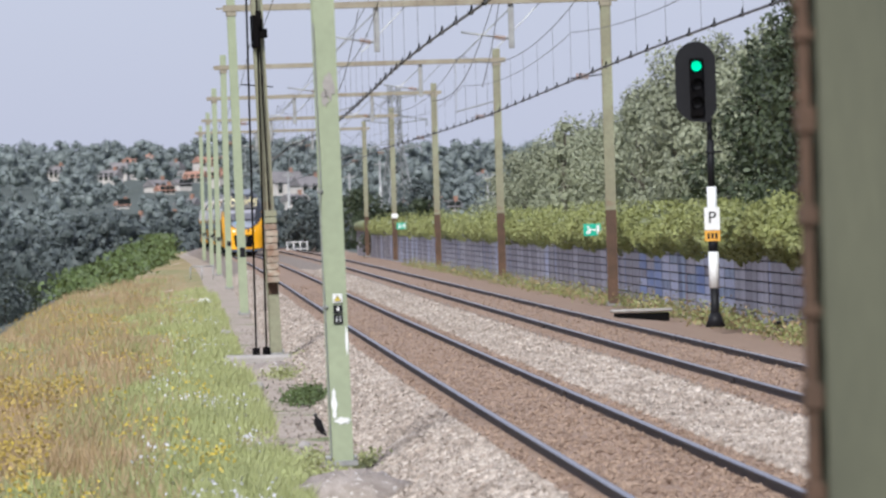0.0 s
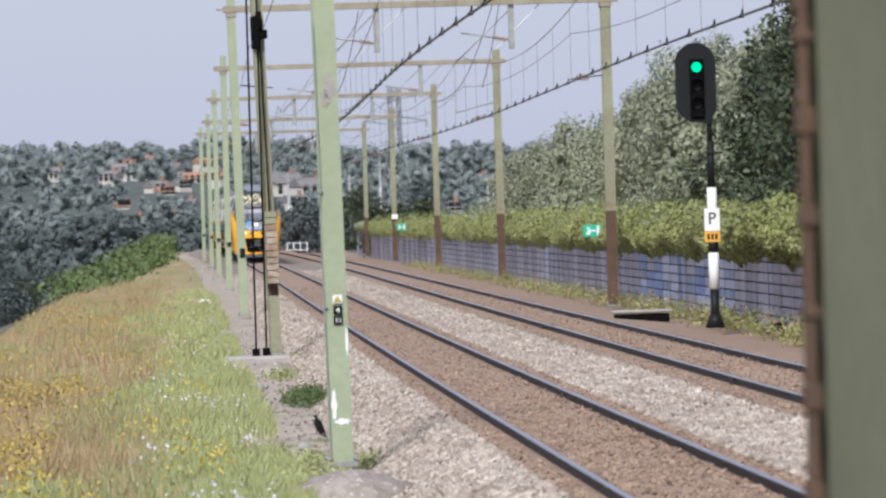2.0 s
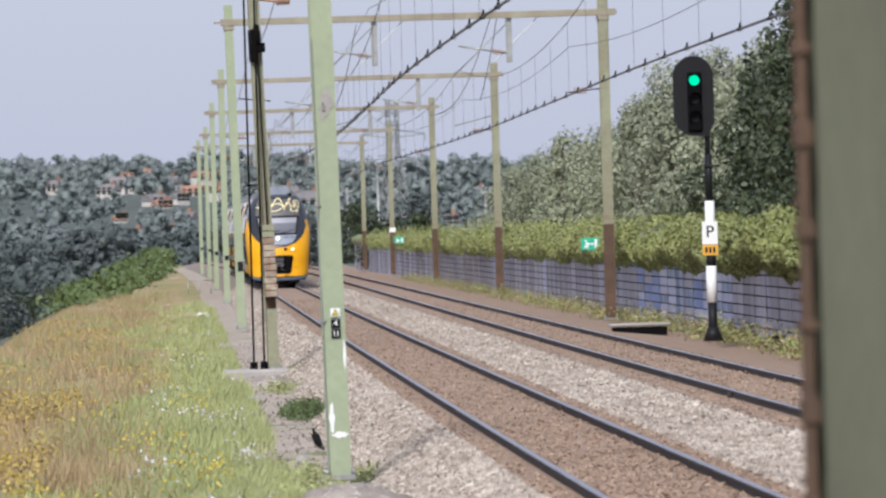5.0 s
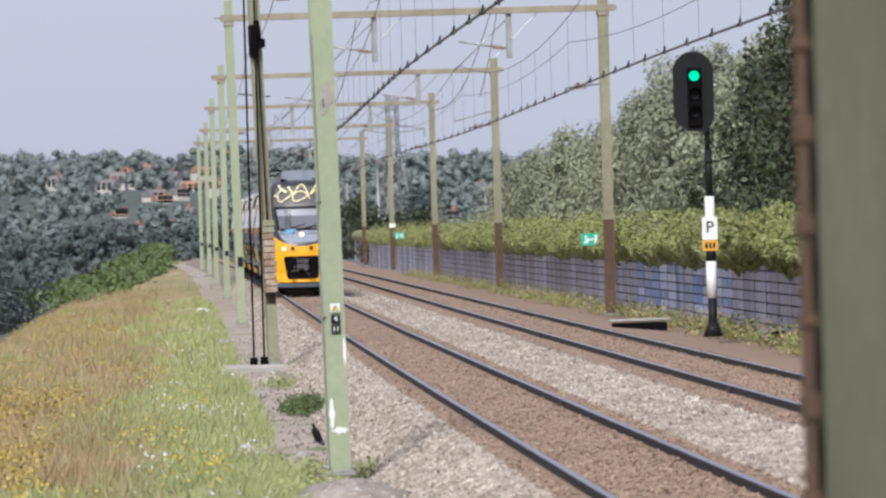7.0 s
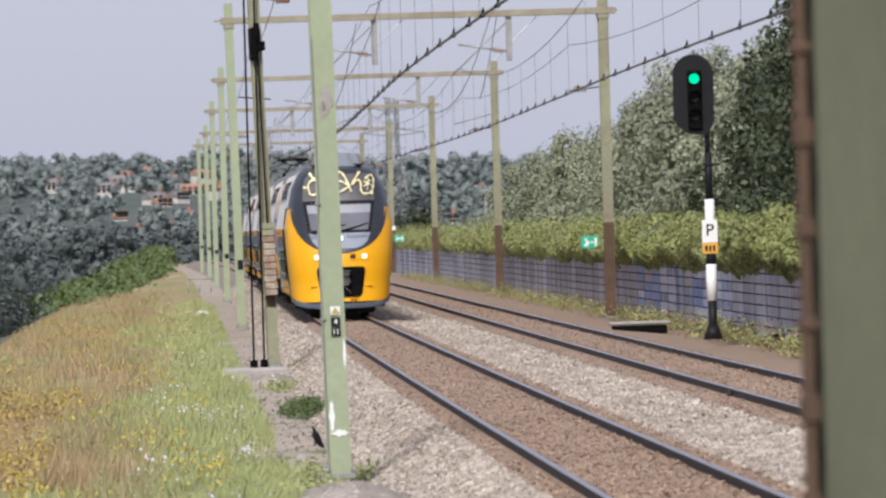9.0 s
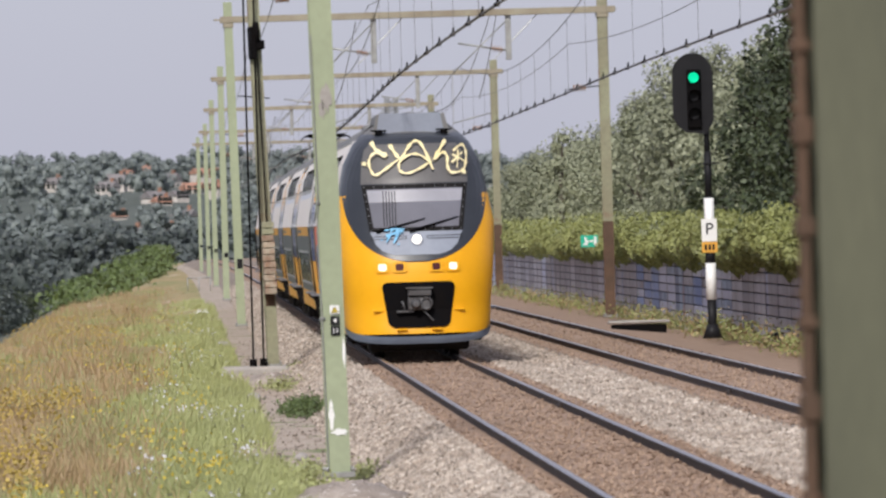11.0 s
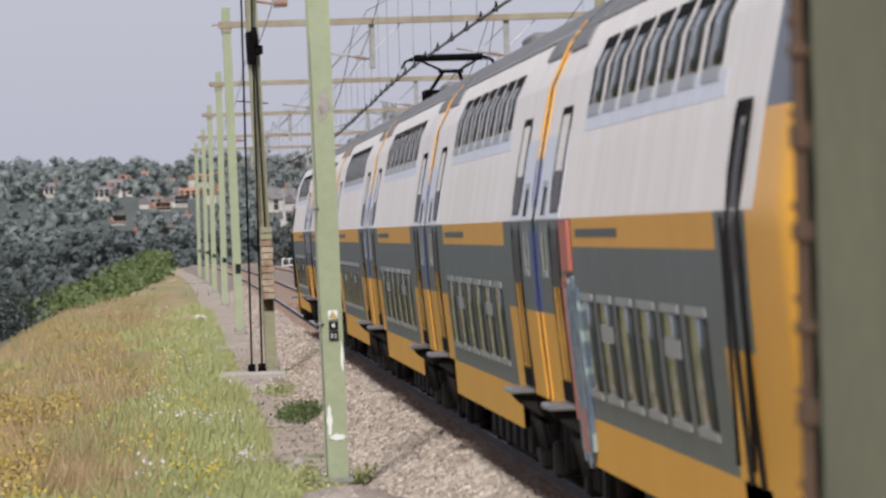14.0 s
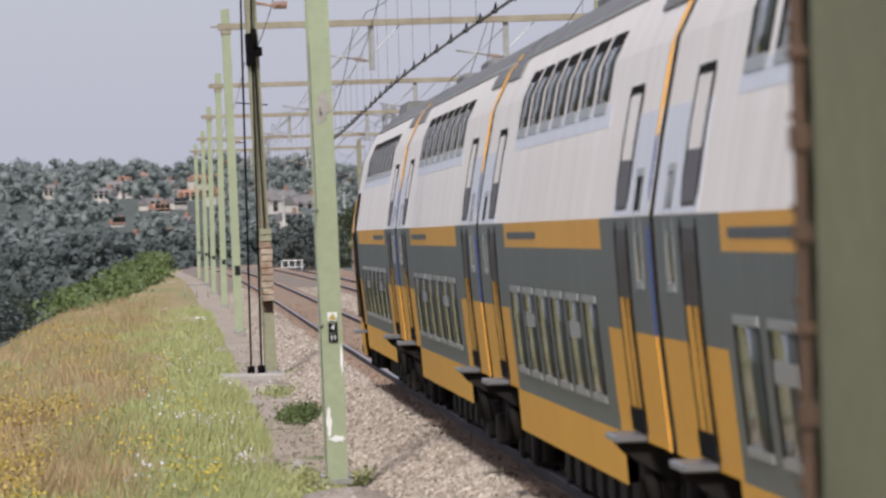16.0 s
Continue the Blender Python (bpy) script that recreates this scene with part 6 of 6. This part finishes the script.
for px, py, y, w, red, pale in ((255, 299, 1500, 10, 1, 1), (232, 300, 1520, 7, 1, 0), (208, 312, 1480, 9, 0, 1), (195, 325, 1400, 8, 0, 1), (100, 318, 1500, 9, 0, 1), (112, 312, 1530, 6, 1, 0), (278, 345, 1250, 8, 0, 1),
                                (290, 352, 1230, 6, 1, 0), (215, 378, 1120, 4, 1, 0), (330, 378, 1150, 7, 0, 1), (300, 403, 1000, 4, 0, 1), (345, 328, 1350, 8, 1, 0), (302, 312, 1450, 9, 0, 1), (385, 326, 1300, 6, 1, 1),
                                (240, 408, 1010, 5, 0, 1), (320, 340, 1260, 6, 0, 1), (500, 340, 1250, 13, 0, 1), (545, 345, 1230, 11, 0, 1), (845, 330, 1400, 8, 0, 1), (830, 330, 1380, 6, 1, 1), (735, 383, 1050, 8, 1, 1),
                                (795, 383, 1040, 6, 0, 1), (765, 375, 1100, 6, 1, 0), (520, 372, 1100, 7, 0, 1), (360, 300, 1500, 8, 1, 1)):
    y, w = y * 1.5, w * 0.66
    x = (px - 784 - (py - 441) * 0.029) / 13765 * y
    z = EYE + (379.5 - py + (784 - px) * 0.029) / 13765 * y
    hh = w * 0.42
    CLEAR.append((x, y, w / 2))
    house(x, y, z - hh * 0.8 + 1.6, w, w * 0.8, hh, hr.uniform(-50, 50), M_RWALL if pale else M_RWALL, M_TILE if red else M_TILEG,
          ("pale rendered" if pale else "brick") + " house with " + ("an orange tiled roof" if red else "a grey roof") + " among trees")


# wooded hills: many crowns as one mass
def wood(name, n, y0, y1, half, h, label, per=60, leaf=0.9, m=M_LEAF_FAR, x_mid=0.0):
    y = rng.uniform(y0, y1, n)
    x = x_mid + rng.uniform(-1, 1, n) * (half + y * 0.075)
    blobs = []
    for a, b in zip(x, y):
        # no trees along the camera's sight lines to the houses
        if any(abs(a / b - hx / hy) < (hw_ + 1.0) / hy and hy - 230 < b < hy + 6 for hx, hy, hw_ in CLEAR):
            continue
        g = rise(a, b) - 5.0 if b > 1100 else -5.0 + rise(a, b)
        hh = h * rng.uniform(0.6, 1.15)
        w = hh * rng.uniform(0.35, 0.5)
        blobs.append((a, b, g + hh * 0.42, w * 0.75, w * 0.75, hh * 0.40))
        for q in range(5):
            an, k = q * 2.4 + rng.uniform(0, 1), 0.35 + 0.13 * q
            ro = w * (1.05 - 0.75 * abs(k - 0.4)) * 0.6
            r = w * rng.uniform(0.30, 0.52)
            blobs.append((a + ro * math.cos(an), b + ro * math.sin(an), g + hh * k, r, r, r * rng.uniform(0.7, 1.1)))
    tagged(cores(name + "_shade", blobs, m), label, "woods", kind="stuff")
    pts, ways = shell(blobs, per, 0.55)
    tagged(quads(name, pts, leaf, [m], aspect=1.2, out=ways, jitter=0.4), label, "woods", kind="stuff")


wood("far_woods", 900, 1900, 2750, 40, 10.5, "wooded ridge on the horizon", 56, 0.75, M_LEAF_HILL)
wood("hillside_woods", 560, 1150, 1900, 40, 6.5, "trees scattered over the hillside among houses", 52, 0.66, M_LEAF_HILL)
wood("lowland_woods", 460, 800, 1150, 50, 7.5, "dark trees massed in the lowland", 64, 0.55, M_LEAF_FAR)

# ---- pylons and distant poles ----
def pylon(x, y, z, h, w, label):
    t = thing("pylon", pose(x, y, z, 0, 0, 20), label, "pylon", "pylons")
    bm = bmesh.new()
    lv = [0, 0.16, 0.3, 0.42, 0.52, 0.61, 0.69, 0.76, 0.83, 0.9, 1.0]
    rad = [w * (1 - 0.86 * min(1, k / 0.72)) / 2 + 0.25 for k in lv]
    for i in range(len(lv) - 1):
        for a in range(4):
            c = [(-1, -1), (1, -1), (1, 1), (-1, 1)]
            p, q = c[a], c[(a + 1) % 4]
            r0, r1, z0, z1 = rad[i], rad[i + 1], lv[i] * h, lv[i + 1] * h
            rod(bm, (p[0] * r0, p[1] * r0, z0), (p[0] * r1, p[1] * r1, z1), 0.10, n=4)
            rod(bm, (p[0] * r0, p[1] * r0, z0), (q[0] * r1, q[1] * r1, z1), 0.06, n=4)
            rod(bm, (q[0] * r0, q[1] * r0, z0), (p[0] * r1, p[1] * r1, z1), 0.06, n=4)
    part("lattice", bm, M_GALV, t)
    for k, ln in ((0.68, 3.4), (0.82, 4.2), (0.95, 2.8)):
        bm = bmesh.new()
        for s in (-1, 1):
            rod(bm, (0, 0, k * h + 0.5), (s * ln, 0, k * h), 0.09, n=4)
            rod(bm, (0, 0, k * h - 0.5), (s * ln, 0, k * h), 0.09, n=4)
            rod(bm, (s * ln, 0, k * h), (s * ln, 0, k * h - 0.9), 0.08, n=5)
        part("crossarm", bm, M_GALV, t)


pylon(-5.6, 960, -5, 23.5, 5.0, "grey steel lattice pylon carrying power lines")
for x, y, zt in ((-16.6, 840, 7.6), (-6.6, 830, 8.4), (-10.0, 840, 7.2), (-2.6, 820, 6.0), (4.8, 820, 6.6), (5.6, 860, 6.8)):
    bm = bmesh.new()
    rod(bm, (0, 0, -5), (0, 0, zt), 0.16, 0.12, n=8)
    box(bm, -0.6, 0.6, -0.06, 0.06, zt - 0.5, zt - 0.35)
    ob = link("distant_pole", bm, M_GALV)
    ob.matrix_basis = pose(x, y, 0)
    tagged(ob, "thin pale line-side pole beyond the bend", "pole", "distant poles")
# small white handrail cabinet by the far bend
bm = bmesh.new()
for i in range(4):
    rod(bm, (i * 0.55, 0, 0), (i * 0.55, 0, 1.15), 0.04, n=6)
for z in (0.55, 1.12):
    rod(bm, (-0.05, 0, z), (1.75, 0, z), 0.035, n=6)
ob = link("handrail", bm, M_WHITE)
ob.matrix_basis = pose(-12.9, 640, -0.6)
tagged(ob, "small white handrail by the far bend of the line", "handrail")
bm = bmesh.new()
for i in range(3):
    rod(bm, (i * 0.6, 0, 0), (i * 0.6, 0, 0.9), 0.03, n=6)
rod(bm, (0, 0, 0.88), (1.2, 0, 0.88), 0.03, n=6)
ob = link("handrail", bm, M_GALV)
ob.matrix_basis = pose(-13.4, 410, -0.8)
tagged(ob, "low galvanised railing at the edge of the embankment", "handrail")


# ---- the crow on the path ----
def crow():
    t = thing("crow", pose(0, 0, 0), "black crow standing on the sandy path", "bird")
    bm = bmesh.new()
    rings = []
    for yy, zz, r in ((-0.20, 0.10, 0.012), (-0.12, 0.14, 0.035), (-0.04, 0.18, 0.06), (0.04, 0.235, 0.058), (0.09, 0.28, 0.036), (0.12, 0.315, 0.036), (0.155, 0.318, 0.022), (0.175, 0.312, 0.006)):
        rings.append([bm.verts.new((r * 1.25 * math.cos(i * math.tau / 10), yy + 0.6 * r * math.sin(i * math.tau / 10), zz + 1.3 * r * math.sin(i * math.tau / 10))) for i in range(10)])
    for a, b in zip(rings, rings[1:]):
        for i in range(10):
            bm.faces.new((a[i], a[(i + 1) % 10], b[(i + 1) % 10], b[i])).smooth = True
    part("body", bm, M_BLACKP, t)
    bm = bmesh.new()
    rod(bm, (0, 0.165, 0.312), (0, 0.225, 0.298), 0.012, 0.002, n=6)
    part("beak", bm, M_DARK, t)
    for s in (-1, 1):
        bm = bmesh.new()
        extrude(bm, [(0.08, 0.27), (0.02, 0.28), (-0.18, 0.13), (-0.26, 0.07), (-0.12, 0.10), (0.03, 0.17)], s * 0.074, s * 0.087, "x")
        part("wing", bm, M_BLACKP, t)
        bm = bmesh.new()
        rod(bm, (s * 0.025, -0.01, 0.14), (s * 0.03, 0.0, 0.0), 0.008, n=5)
        for k in (-0.03, 0, 0.03):
            rod(bm, (s * 0.03, 0, 0.005), (s * 0.03 + k, 0.05, 0.003), 0.005, n=4)
        part("leg", bm, M_DARK, t)
    bm = bmesh.new()
    extrude(bm, [(-0.035, -0.17), (0.035, -0.17), (0.045, -0.30), (-0.045, -0.30)], 0.075, 0.09, "z")
    part("tail", bm, M_BLACKP, t)
    for o in t.children:
        if not o.name.startswith("leg"):
            o.data.transform(Matrix.Translation((0, 0, 0.13)) @ Matrix.Rotation(radians(28), 4, "X") @ Matrix.Translation((0, 0, -0.13)))
        o.data.transform(Matrix.Diagonal((0.72, 0.62, 0.70, 1)))
    return t


CROW = crow()


motions()
